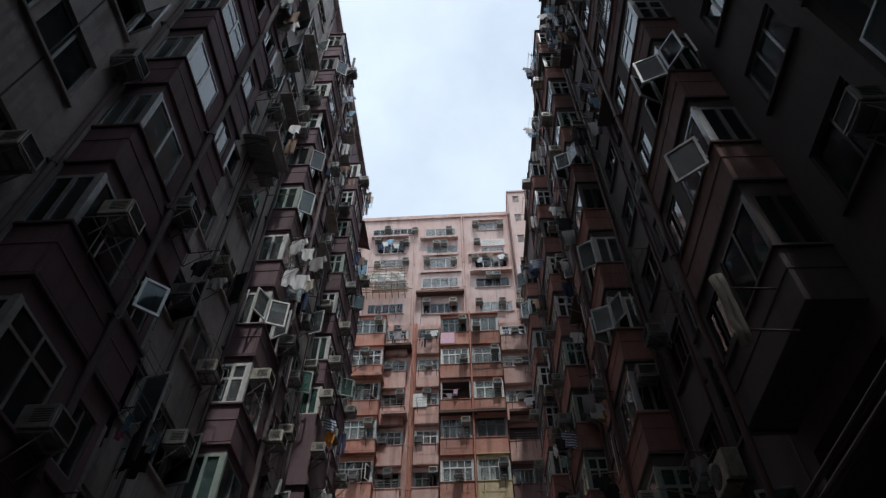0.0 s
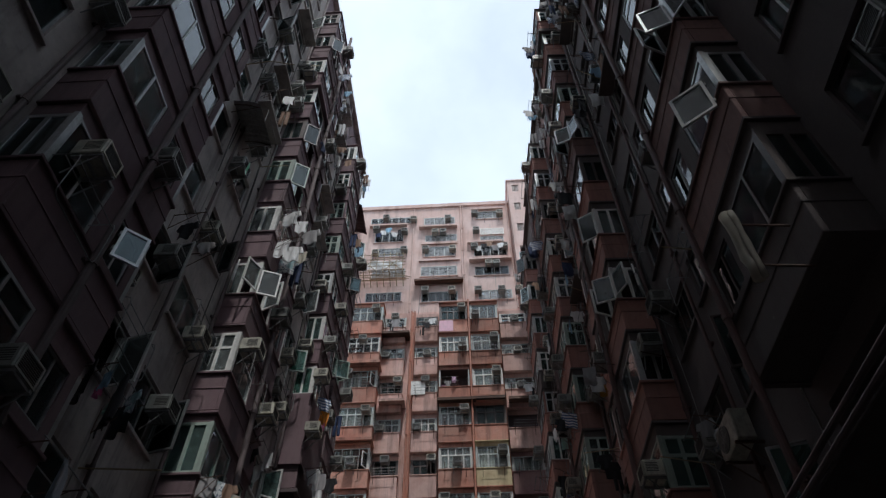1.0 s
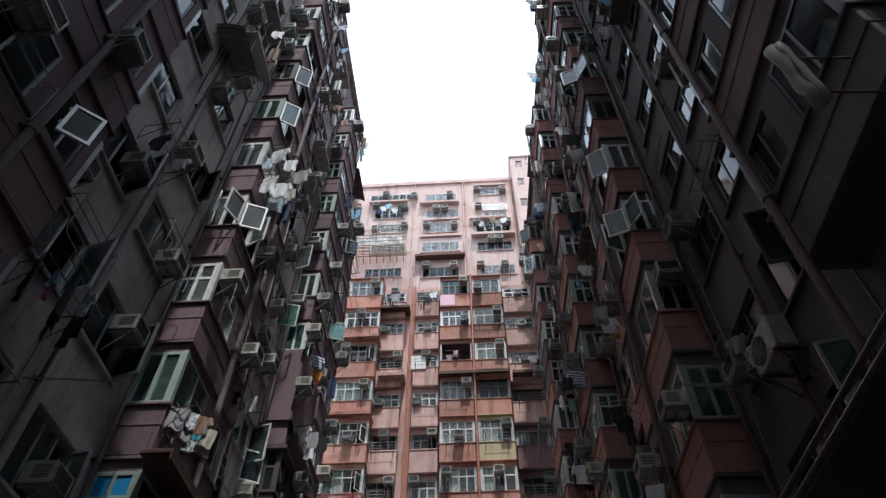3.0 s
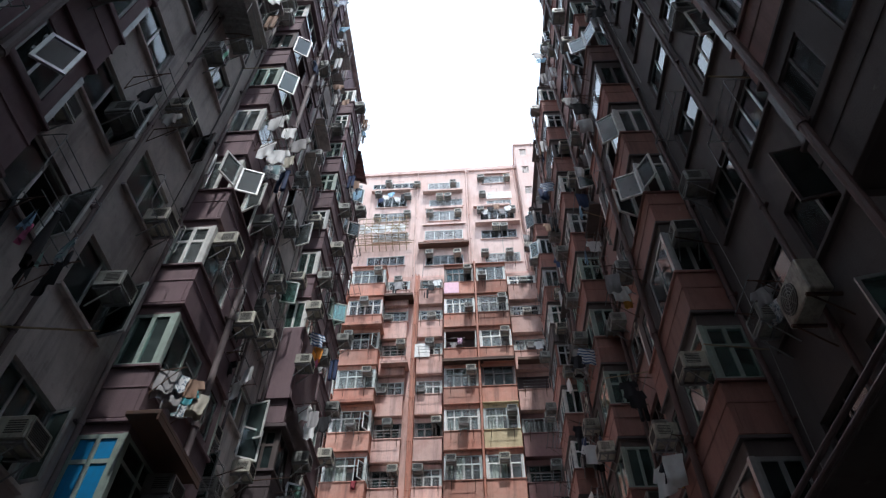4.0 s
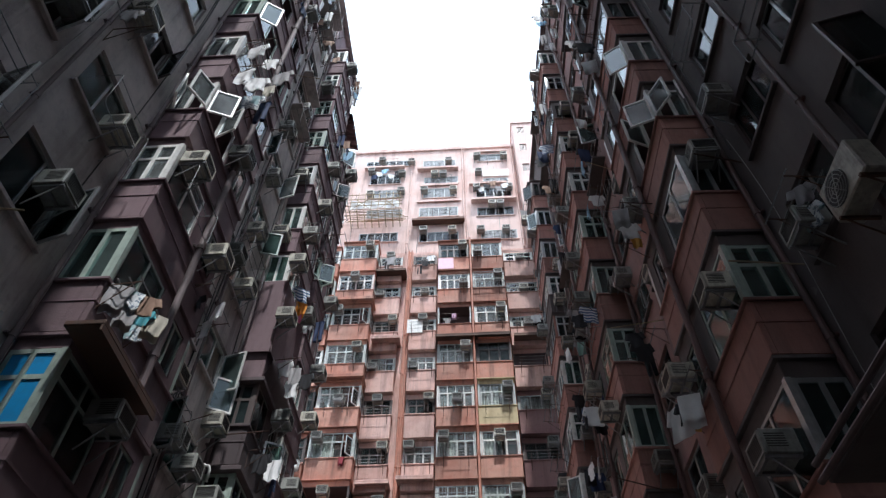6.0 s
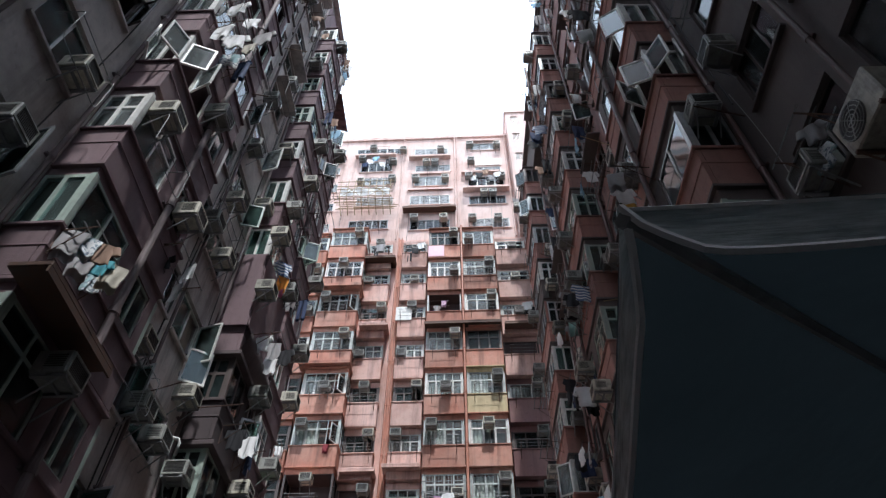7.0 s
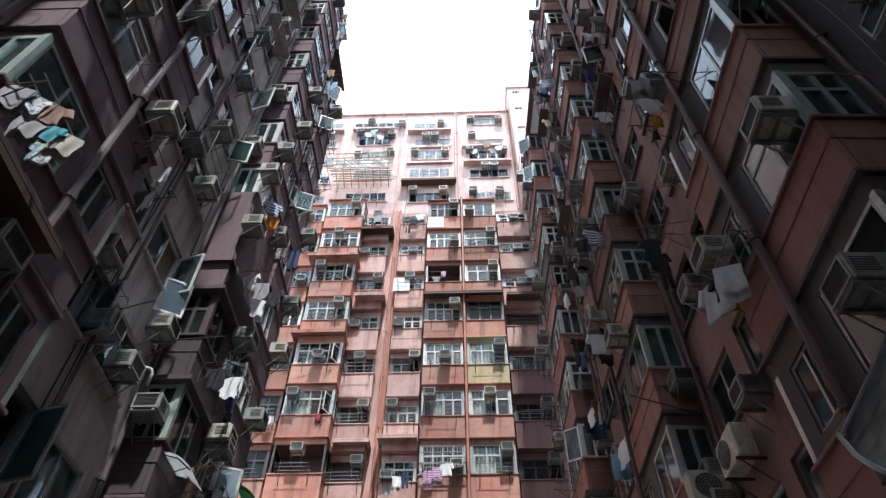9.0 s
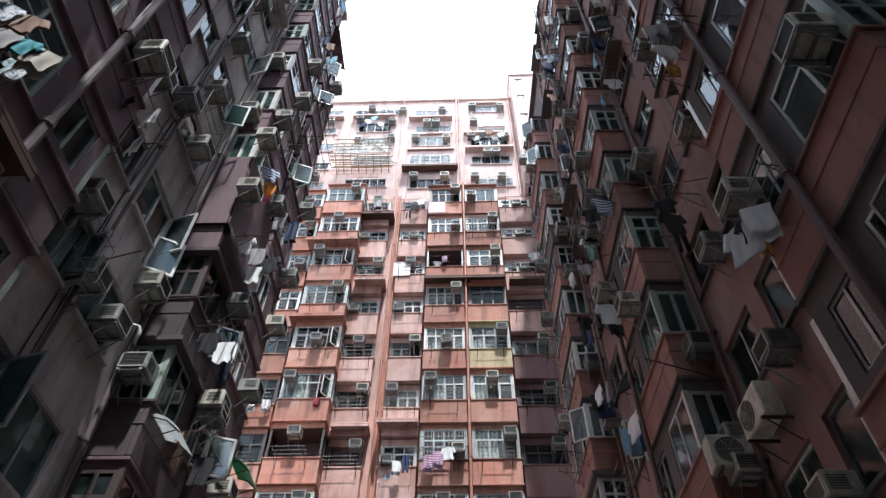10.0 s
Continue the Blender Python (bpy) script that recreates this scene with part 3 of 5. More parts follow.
def side_bay(w, d, body, frame_mat, pane_mat, style, st, near, label, group):
    """A wide projecting bay of the side blocks. near: the local x side that looks down the alley; that cheek is all window,
    the long front has a glazed part, a pier and a small window in the rest."""
    t = thing("projecting_bay", label, "bay window", group)
    sill, head, blank = 1.0, 2.24, style == "blank"
    trim = "brown" if near > 0 else body
    z, h = sill + 0.03, head - sill - 0.03
    part("front_panel", Shell().box(-w / 2, w / 2, -d, -d + 0.09, 0.0, sill - 0.03, 0.01), body, t)
    part("panel_strip", Shell().box(-w / 2 - 0.012, w / 2 + 0.012, -d - 0.012, -0.001, sill * 0.56, sill * 0.56 + 0.045, 0.006), body, t)
    for e in (-1, 1):
        part("side_panel", Shell().box(min(e * w / 2, e * (w / 2 - 0.09)), max(e * w / 2, e * (w / 2 - 0.09)), -d + 0.09, 0, 0.0, sill - 0.03), body, t)
    part("floor_slab", Shell().box(-w / 2 + 0.09, w / 2 - 0.09, -d + 0.09, 0, 0.03, 0.13), body, t)
    part("sill", Shell().box(-w / 2 - 0.045, w / 2 + 0.045, -d - 0.045, 0, sill - 0.03, sill + 0.03, 0.01), body, t)
    o = 0.16 if style == "canopy" else 0.0
    lin = Shell().box(-w / 2 + 0.03 - o, w / 2 - 0.03 + o, -d + 0.03 - o, 0, head, st - 0.10, 0.012)
    lin.box(-w / 2 - 0.03, w / 2 + 0.03, -d - 0.03, 0, st - 0.10, st - 0.035, 0.008)
    part("lintel", lin, trim, t)
    for e in (-1, 1):
        x = e * (w / 2 - 0.05)
        part("post", Shell().box(x - 0.045, x + 0.045, -d + 0.004, -d + 0.094, z, head), body if blank or style == "heavy" else frame_mat, t)
    # far cheek: solid
    x = -near * (w / 2 - 0.045)
    part("cheek", Shell().box(x - 0.04, x + 0.04, -d + 0.094, 0, z, head), trim, t)
    if blank:
        part("cheek", Shell().box(-x - 0.04, -x + 0.04, -d + 0.094, 0, z, head), body, t)
        part("pier_panel", Shell().box(-w / 2 + 0.095, w / 2 - 0.095, -d + 0.006, -d + 0.09, z, head), body, t)
        top = st + sill - 0.035
        part("cover_panel", Shell().box(-w / 2 - 0.06, w / 2 + 0.02, -d - 0.085, -d - 0.05, sill - 0.25, top, 0.01), body, t)
        e = near * (w / 2 + 0.085)
        part("cover_panel", Shell().box(min(e, e - near * 0.03), max(e, e - near * 0.03), -d - 0.05, -0.01, sill - 0.25, top, 0.01), body, t)
        part("hood", Shell().grid(lambda u, v: (near * (w / 2 + 0.07) - near * (w + 0.05) * u, -d - 0.06 - 0.16 * math.sin(math.pi * (0.15 + 0.85 * v)), sill - 0.25 - 0.75 * v), 6, 8), "shademaroon", t, "dark curved sheet under the boarded bay", smooth=True)
        return t
    if style != "void":
        glazed(t, pose(near * (w / 2 - 0.05), -d / 2 + 0.05, z, 0, 0, 90), d - 0.06, h, 2, frame_mat, pane_mat, 0.62 if style in ("transom", "heavy", "canopy") else 0.0, (0,) if style == "open2" else (), 0.075)
    g0, g1 = -w / 2 + 0.1, -w / 2 + 0.1 + 0.46 * w
    gm = near * -(g0 + g1) / 2
    gw = g1 - g0
    lights = max(2, round(gw / 0.6))
    skip = {"open2": (0, 1), "open1": (lights - 1 if near < 0 else 0,), "void": tuple(range(lights))}.get(style, ())
    if style != "void":
        glazed(t, pose(gm, -d + 0.05, z), gw, h, lights, frame_mat, "glassdark" if pane_mat == "blue" else pane_mat, 0.68 if style in ("transom", "heavy") else 0.0, skip, 0.052)
    # pier and the small second window beyond it
    q0, q1 = g1, w / 2 - 0.095
    v0, v1 = g1 + 0.42, min(g1 + 1.12, q1 - 0.06)
    for a, b, za, zb in ((q0, v0, z, head), (v1, q1, z, head), (v0, v1, z, z + 0.16), (v0, v1, head - 0.12, head)):
        part("pier_panel", Shell().box(min(-near * a, -near * b), max(-near * a, -near * b), -d + 0.006, -d + 0.09, za, zb), trim, t)
    glazed(t, pose(-near * (v0 + v1) / 2, -d + 0.06, z + 0.16), v1 - v0, h - 0.28, 2, "alu" if frame_mat == "white" else frame_mat, "glassdark", 0.0, (1,) if style == "open1" else (), 0.045)
    if style == "open2":
        a = near * (w / 2 - 0.1)
        casement(t, 0.52, 0.88, frame_mat, pane_mat, pose(a, -d + 0.02, z + 0.1, 0, 0, -90 - near * 22))
        casement(t, 0.52, 0.88, frame_mat, pane_mat, pose(a - near * gw * 0.5, -d + 0.02, z + 0.1, 0, 0, -90 + near * 22))
        casement(t, 0.50, 0.82, frame_mat, pane_mat, pose(near * (w / 2 - 0.02), -d * 0.98, z + 0.12, 0, 0, 90 - near * 65))
        casement(t, 0.42, 0.82, frame_mat, pane_mat, pose(near * (w / 2 - 0.02), -0.10, z + 0.12, 0, 0, -90 + near * 62))
    if style == "open1":
        casement(t, 0.5, h - 0.08, frame_mat, pane_mat, pose(near * (w / 2 - 0.1), -d + 0.02, z + 0.04, 0, 0, -90 - near * 32))
    if style == "curtained":
        cu = part("curtain", curtain_shape(gw - 0.1, h - 0.06, 6), "curtain", t)
        cu.location = (gm, -d + 0.20, z + 0.02)
    if style == "caged":
        cage = part("window_cage", Shell().box(gm - gw / 2, gm + gw / 2, -d - 0.165, -d - 0.14, z - 0.125, z - 0.1), "steel", t, "grey steel window cage")
        for i in range(int(gw / 0.13)):
            x = gm - gw / 2 + 0.06 + i * 0.13
            part("bar", Shell().box(x - 0.008, x + 0.008, -d - 0.16, -d - 0.144, z - 0.1, head - 0.2), "steel", cage)
        for zz in (z - 0.1, z + 0.4, z + 0.85, head - 0.2):
            part("rail", Shell().box(gm - gw / 2, gm + gw / 2, -d - 0.168, -d - 0.136, zz, zz + 0.02), "steel", cage)
            for e in (-1, 1):
                part("arm", Shell().box(gm + e * gw / 2 - 0.01, gm + e * gw / 2 + 0.01, -d - 0.136, -d + 0.05, zz, zz + 0.02), "steel", cage)
    return t


def flush_window(w, h, frame_mat, pane_mat, lights, label, group, opened=False, hood=False, body="concrete", drape="", deep=0.10):
    """A window set in an opening of the wall; its origin is the middle of the sill on the wall's face."""
    t = thing("window", label, "window", group)
    glazed(t, pose(0, deep, 0.0), w, h, lights, frame_mat, pane_mat, 0, (lights - 1,) if opened else ())
    part("sill", Shell().box(-w / 2 - 0.08, w / 2 + 0.08, -0.08, max(0.0, deep - 0.03), -0.07, 0.0, 0.008), body, t)
    if opened:
        st = w / lights
        casement(t, st, h - 0.06, frame_mat, pane_mat, pose(w / 2, 0.06, 0.03, 0, 0, -105))
    if hood:
        part("hood", Shell().box(-w / 2 - 0.15, w / 2 + 0.15, -0.42, 0, h + 0.08, h + 0.16, 0.01), body, t)
    if drape:
        cu = part("curtain", curtain_shape(w * 0.9, h - 0.06, 6), drape, t)
        cu.location = (0, deep + 0.09, 0.02)
    return t


# ---- appliances ----
def ac_unit(body, label):
    """A window air conditioner on an iron bracket: origin at the wall, mid-bottom of the case."""
    t = thing("air_conditioner", label, "air conditioner", "window air conditioners")
    w, h, d = 0.50, 0.35, 0.44
    case = Shell().box(-w / 2, w / 2, -d, 0.02, 0, h, 0.015)
    part("case", case, body, t)
    fr = Shell()
    for q in ((-w / 2 + 0.02, w / 2 - 0.02, 0.02, 0.05), (-w / 2 + 0.02, w / 2 - 0.02, h - 0.05, h - 0.02), (-w / 2 + 0.02, -w / 2 + 0.05, 0.05, h - 0.05), (w / 2 - 0.05, w / 2 - 0.02, 0.05, h - 0.05)):
        fr.box(q[0], q[1], -d - 0.02, -d - 0.001, q[2], q[3])
    part("grille_rim", fr, body, t)
    gr = Shell()
    for i in range(9):
        z = 0.065 + i * 0.03
        gr.box(-w / 2 + 0.05, w / 2 - 0.05, -d - 0.012, -d - 0.002, z, z + 0.012)
    part("grille", gr, "grille", t)
    sl = Shell()
    for s in (-1, 1):
        for i in range(6):
            sl.box(s * (w / 2 + 0.001) - 0.003, s * (w / 2 + 0.001) + 0.003, -d + 0.05, -d + 0.30, h - 0.09 - i * 0.035, h - 0.075 - i * 0.035)
    for i in range(7):
        sl.box(-w / 2 + 0.06, w / 2 - 0.06, -d + 0.05 + i * 0.03, -d + 0.063 + i * 0.03, h - 0.001, h + 0.003)
    part("side_vent", sl, "grille", t, "dark vent slots")
    br = Shell()
    for s in (-1, 1):
        x = s * (w / 2 - 0.06)
        br.box(x - 0.025, x + 0.025, -d - 0.02, 0, -0.045, -0.005)
        br.tube((x, -d + 0.05, -0.03), (x, -0.01, -0.42), 0.014, 5)
    br.box(-w / 2 + 0.04, w / 2 - 0.04, -d, -d + 0.04, -0.04, -0.005)
    br.box(-w / 2 + 0.04, w / 2 - 0.04, -d * 0.5, -d * 0.5 + 0.04, -0.04, -0.005)
    part("bracket", br, "steel", t)
    return t


def condenser(label):
    t = thing("outdoor_condenser", label, "air conditioner", "outdoor condensers")
    w, h, d = 0.80, 0.58, 0.32
    part("case", Shell().box(-w / 2, w / 2, -d - 0.12, -0.12, 0, h, 0.02), "acbody", t)
    part("fan_recess", Shell().disc((-0.1, -d - 0.122, h / 2), (0, 1, 0), 0.23, 0.012, 20), "grille", t)
    g = Shell()
    for r in (0.22,):
        g.rope([(-0.1 + r * math.cos(a * 0.3927), -d - 0.14, h / 2 + r * math.sin(a * 0.3927)) for a in range(17)], 0.006, 4)
    guard = part("fan_guard", g, "acgrey", t)
    for a in range(6):
        part("spoke", Shell().tube((-0.1, -d - 0.14, h / 2), (-0.1 + 0.23 * math.cos(a * 1.047), -d - 0.14, h / 2 + 0.23 * math.sin(a * 1.047)), 0.006, 4), "acgrey", guard)
    for r in (0.07, 0.12, 0.17):
        part("ring", Shell().rope([(-0.1 + r * math.cos(a * 0.3927), -d - 0.14, h / 2 + r * math.sin(a * 0.3927)) for a in range(17)], 0.006, 4), "acgrey", guard)
    for s in (-1, 1):
        br = Shell()
        br.box(s * 0.3 - 0.02, s * 0.3 + 0.02, -d - 0.15, 0, -0.04, 0)
        br.tube((s * 0.3, -d - 0.1, -0.03), (s * 0.3, -0.01, -0.4), 0.014, 5)
        part("bracket", br, "iron", t)
    return t


def rack(w, reach, label):
    """A clothes rack of steel tube on two brackets."""
    t = thing("drying_rack", label, "drying rack", "drying racks")
    for s in (-1, 1):
        sh = Shell()
        sh.tube((s * w / 2, 0, 0), (s * w / 2, -reach, 0.06), 0.011, 5)
        sh.tube((s * w / 2, 0, -0.45), (s * w / 2, -reach * 0.8, 0.04), 0.009, 5)
        sh.tube((s * w / 2, 0, -0.47), (s * w / 2, 0, 0.02), 0.011, 5)
        part("bracket", sh, "iron", t)
    for i in range(3):
        y = -reach * (0.35 + 0.32 * i)
        part("rail", Shell().tube((-w / 2 - 0.1, y, 0.03 + 0.02 * i), (w / 2 + 0.1, y, 0.03 + 0.02 * i), 0.010, 5), "steel", t)
    return t


# ---- washing ----
def shirt_shape(w, h, rnd):
    """A hanging shirt: body with folds, two sleeves, both faces."""
    sh = Shell()
    ph = rnd.random() * 6

    def body(side):
        return lambda u, v: ((u - 0.5) * w * (1.0 + 0.10 * v) + 0.015 * math.sin(4 * v + ph), side * (0.006 + 0.014 * math.sin(u * math.pi)) + 0.03 * math.sin(u * 9 + ph) * v, -h * v - 0.05 * h * abs(u - 0.5) * 2 * (1 - v) + 0.02 * math.sin(u * 8 + ph) * v)
    sh.grid(body(1), 12, 8)
    sh.grid(body(-1), 12, 8)
    for s in (-1, 1):
        sh.grid(lambda u, v: (s * (w * 0.47 + 0.20 * v * w) + 0.055 * math.cos(6.283 * u), 0.022 * math.sin(6.283 * u), -0.04 * h - 0.42 * h * v + 0.05 * h * s * math.cos(6.283 * u)), 8, 4)
    return sh


def towel_shape(w, h, rnd):
    ph = rnd.random() * 6
    sh = Shell()
    for side in (-1, 1):
        hh = h * (1.0 if side > 0 else 0.8)
        sh.grid(lambda u, v: ((u - 0.5) * w * (1 - 0.08 * v) + 0.015 * math.sin(5 * v + ph), side * (0.012 + 0.02 * v) + 0.03 * math.sin(u * 9 + ph) * v, -hh * v + 0.015 * math.sin(u * 7) * v), 12, 7)
    return sh


def trousers_shape(w, h, rnd):
    ph = rnd.random() * 6
    sh = Shell()
    for s in (-1, 1):
        sh.grid(lambda u, v: (s * w * (0.24 + 0.05 * v) + w * (0.26 - 0.07 * v) * math.cos(6.283 * u), (0.05 + 0.01 * math.sin(5 * v + ph)) * math.sin(6.283 * u), -h * v), 10, 7)
    sh.box(-w * 0.5, w * 0.5, -0.045, 0.045, -0.06, 0.0, 0.01)
    return sh


SHAPES = {"shirt": (shirt_shape, 0.42, 0.62), "towel": (towel_shape, 0.42, 0.70), "trousers": (trousers_shape, 0.32, 0.85)}
WORDS = {"c_white": "white", "c_black": "black", "c_navy": "navy blue", "c_blue": "light blue", "c_red": "red", "c_orange": "orange", "c_pink": "pink", "c_yellow": "yellow", "c_grey": "grey",
         "c_mint": "mint green", "c_stripe": "blue and white striped", "c_stripe2": "pink and purple striped", "c_brown": "brown", "c_cream": "cream", "c_check": "blue grey checked", "c_teal": "teal", "c_print": "patterned white"}
wash_rnd = random.Random(5)


def garment(kind, col, m, size=1.0):
    key = (kind, col, size)
    fn, w, h = SHAPES[kind]
    noun = "pair of trousers" if kind == "trousers" else kind
    return place(key, lambda: single(kind, fn(w * size, h * size, wash_rnd), col, f"{WORDS[col]} cotton {noun} hung out to dry", "laundry", None, "washing hung out", smooth=True), m)

# ---- the two side blocks and the far block ----
rnd = random.Random(11)
BAY_D = 0.80
# bay columns of the side blocks: middle along the alley, width, depth, floor of the lowest bay, storey height, number of bays
LEFT_BAYS = ((5.85, 2.75, 0.80, 5.29, 2.65, 11), (12.98, 2.80, 0.80, 5.19, 2.53, 11), (19.3, 2.1, 0.72, 4.96, 2.46, 11), (21.5, 1.6, 0.76, 5.0, 2.5, 9))
RIGHT_BAYS = ((6.5, 2.8, 0.77, 4.82, 2.62, 11), (13.75, 2.95, 0.80, 4.82, 2.62, 11), (20.45, 2.5, 0.77, 4.39, 2.58, 11), (27.5, 2.4, 0.77, 4.5, 2.5, 11))
LEFT_WINS, RIGHT_WINS = (1.8, 3.2, 8.3, 10.3, 15.3, 16.95), (2.2, 3.9, 9.2, 10.9, 16.4, 18.1, 22.8, 24.9, 29.8)
# far block: columns (middle, width, depth) of bays below the pale upper storeys
FAR_COLS = ((-7.75, 1.60, 0.75), (-5.70, 2.10, 1.10), (-3.93, 1.42, 0.42), (-1.86, 1.42, 0.42), (-0.12, 1.82, 0.88), (1.84, 1.80, 0.88), (3.72, 1.76, 0.45))
FAR_FLOORS = 12
# pale upper storeys: middle, width, sill, height, dim or bright glass
UPPER_WINS = ((-4.84, 3.3, 42.8, 0.85, "dim"), (-4.93, 2.2, 40.6, 1.25, "dim"), (-4.75, 2.0, 38.9, 1.0, "bright"), (-4.75, 2.4, 36.6, 1.0, "bright"), (-4.95, 2.5, 34.2, 0.95, "dim"),
              (-1.1, 2.4, 42.47, 0.95, "bright"), (-0.97, 2.4, 40.4, 0.85, "bright"), (-1.08, 2.2, 38.7, 1.15, "bright"), (-1.12, 2.6, 36.6, 1.05, "bright"), (-1.07, 2.5, 34.0, 1.0, "dim"),
              (2.75, 2.0, 42.95, 0.95, "bright"), (2.85, 1.75, 40.1, 0.72, "bright"), (2.65, 2.4, 38.5, 1.15, "dim"), (2.65, 2.4, 36.45, 0.95, "dim"), (2.75, 2.3, 34.0, 0.95, "bright"),
              (-8.2, 1.8, 42.75, 0.95, "bright"), (-8.3, 1.7, 40.4, 0.9, "bright"), (-8.3, 1.8, 38.3, 1.0, "bright"), (-8.3, 1.8, 36.2, 0.9, "dim"), (-8.3, 1.8, 34.0, 0.9, "bright"))

def openings_for(bays, wins, base, storey, roof):
    out = []
    for s, w, d, z0, st, n in bays:
        out += [(s - w / 2 + 0.2, s + w / 2 - 0.2, z0 + k * st + 1.0, z0 + k * st + 2.2) for k in range(n)]
    k = 0
    while base + k * storey + 2.5 < roof:
        z = base + k * storey
        out += [(s - 0.62, s + 0.62, z + 1.05, z + 2.25) for s in wins]
        k += 1
    return out


def side_block(name, bays, wins, base, storey, roof, s0, s1, mat, at, mirror, words, cuts=()):
    ops = openings_for(bays, wins, base, storey, roof)
    if mirror:
        ops = [(-b, -a, c, d) for a, b, c, d in ops]
        s0, s1 = -s1, -s0
    edges = [s0, *[-c for c in reversed(cuts)], s1] if mirror else [s0, *cuts, s1]
    for i, (a, b) in enumerate(zip(edges, edges[1:])):
        sh = wall_with_openings(name, a, b, 0, roof, [o for o in ops if a <= o[0] and o[1] <= b], 0.24, None, words)
        facade(f"wall_{name}_{i + 1}", sh, mat[i % len(mat)], at(0, 0), words)
    mat = mat[0]
    back = Shell().box(s0, s1, 3.0, 3.2, 0, roof)
    for e in (s0, s1):
        back.box(min(e, e + (0.2 if e == s0 else -0.2)), max(e, e + (0.2 if e == s0 else -0.2)), 0.24, 3.0, 0, roof)
    facade(f"wall_{name}_inner", back, mat, at(0, 0), "plain inner wall behind the rooms of the block")
    slabs = Shell()
    for k in range(16):
        z = base + k * storey
        if z < roof:
            slabs.box(s0 + 0.2, s1 - 0.2, 0.24, 3.0, z - 0.07, z + 0.07)
    facade(f"floor_{name}", slabs, "room", at(0, 0), "bare concrete floor slabs inside the block")
    cap = Shell().box(s0 - 0.1, s1 + 0.1, -0.25, 3.3, roof, roof + 0.14)
    cap.box(s0 - 0.1, s1 + 0.1, -0.08, 0.10, roof + 0.14, roof + 0.75)
    facade(f"roof_{name}", cap, mat, at(0, 0), "flat roof slab with a low parapet")


side_block("left", LEFT_BAYS, LEFT_WINS, LEFT_BASE, LEFT_STOREY, LEFT_ROOF, -18, LEFT_END, ("concrete", "maroon"), on_left, False, "stained grey brown rendered wall of a tower block", (11.58, 14.38, 18.25))
side_block("right", RIGHT_BAYS, RIGHT_WINS, RIGHT_BASE, RIGHT_STOREY, RIGHT_ROOF, 2.9, 31.0, ("brown", "red", "brown", "red", "brown", "brown", "brown"), on_right, True, "stained red brown rendered wall of a tower block", (7.95, 12.27, 15.23, 19.2, 21.7, 26.3))

far_ops = []
for k in range(FAR_FLOORS):
    z = FAR_BASE + k * STOREY
    far_ops += [(x - w / 2 + 0.15, x + w / 2 - 0.15, z + 1.0, z + (2.05 if d < 0.5 else 2.3)) for x, w, d in FAR_COLS]
UP_Z = FAR_BASE + FAR_FLOORS * STOREY
facade("wall_far_lower", wall_with_openings("f", -24, 5.2, 0, UP_Z, far_ops, 0.24, None, ""), "pink", on_far(0, 0), "faded pink rendered wall of the block that closes the alley")
up_ops = [(x - w / 2, x + w / 2, z, z + h) for x, w, z, h, tone in UPPER_WINS]
facade("wall_far_upper", wall_with_openings("f", -24, 4.4, UP_Z, FAR_ROOF, up_ops, 0.24, None, ""), "palepink", on_far(0, 0), "pale pink rendered upper wall with rain stains")
inner = Shell().box(-24, 5.2, 2.6, 2.8, 0, FAR_ROOF)
inner.box(-24, -23.8, 0.24, 2.6, 0, FAR_ROOF).box(5.0, 5.2, 0.24, 2.6, 0, FAR_ROOF)
for k in range(FAR_FLOORS + 1):
    inner.box(-23.8, 5.0, 0.24, 2.6, FAR_BASE + k * STOREY - 0.07, FAR_BASE + k * STOREY + 0.07)
for z in (33.6, 35.8, 38.2, 40.0, 42.2):
    inner.box(-23.8, 5.0, 0.24, 2.6, z, z + 0.1)
facade("wall_far_inner", inner, "room", on_far(0, 0), "plain inner walls and floors behind the far windows")
cap = Shell().box(-24, 4.4, -0.14, 2.8, FAR_ROOF, FAR_ROOF + 0.12).box(-24, 4.4, -0.06, 0.12, FAR_ROOF + 0.12, FAR_ROOF + 0.5)
facade("roof_far", cap, "palepink", on_far(0, 0), "flat roof edge with a thin projecting coping")
stair = wall_with_openings("t", 4.4, 9.0, UP_Z, 46.6, [(4.75, 5.25, z, z + 0.9) for z in (35.0, 37.6, 40.2, 42.8, 45.2)], 0.24, None, "")
stair.box(4.4, 4.6, 0.24, 2.8, UP_Z, 46.6).box(4.4, 9.0, 2.6, 2.8, UP_Z, 46.6).box(4.3, 9.1, -0.1, 2.9, 46.6, 46.75)
facade("wall_stair_tower", stair, "palepink", on_far(0, 0, 0.9), "pale pink stair tower with narrow louvred openings")
lou = Shell()
for z in (35.0, 37.6, 40.2, 42.8, 45.2):
    for i in range(5):
        lou.box(4.78 + i * 0.1, 4.83 + i * 0.1, 0.05, 0.1, z, z + 0.9)
facade("window_stair", lou, "darkframe", on_far(0, 0, 0.9), "dark vertical bars in the stair openings")
# out of view; 70 m height chosen to keep the sun off the near walls
facade("wall_behind", Shell().box(-24, 8.9, -12.9, -12.4, 0, 70), "concrete", None, "unseen plain grey wall behind that blocks sun and sky")
# added out of view, kept low so skylight reaches the left wall
facade("wall_behind_low", Shell().box(6.4, 8.9, -12.4, 2.7, 0, 22), "brown", None, "unseen low grey brown block that lets skylight in")
facade("wall_side_yard", Shell().box(-24.4, -24.1, 18, 35, 0, 44), "concrete", None, "plain grey wall beside the far yard")

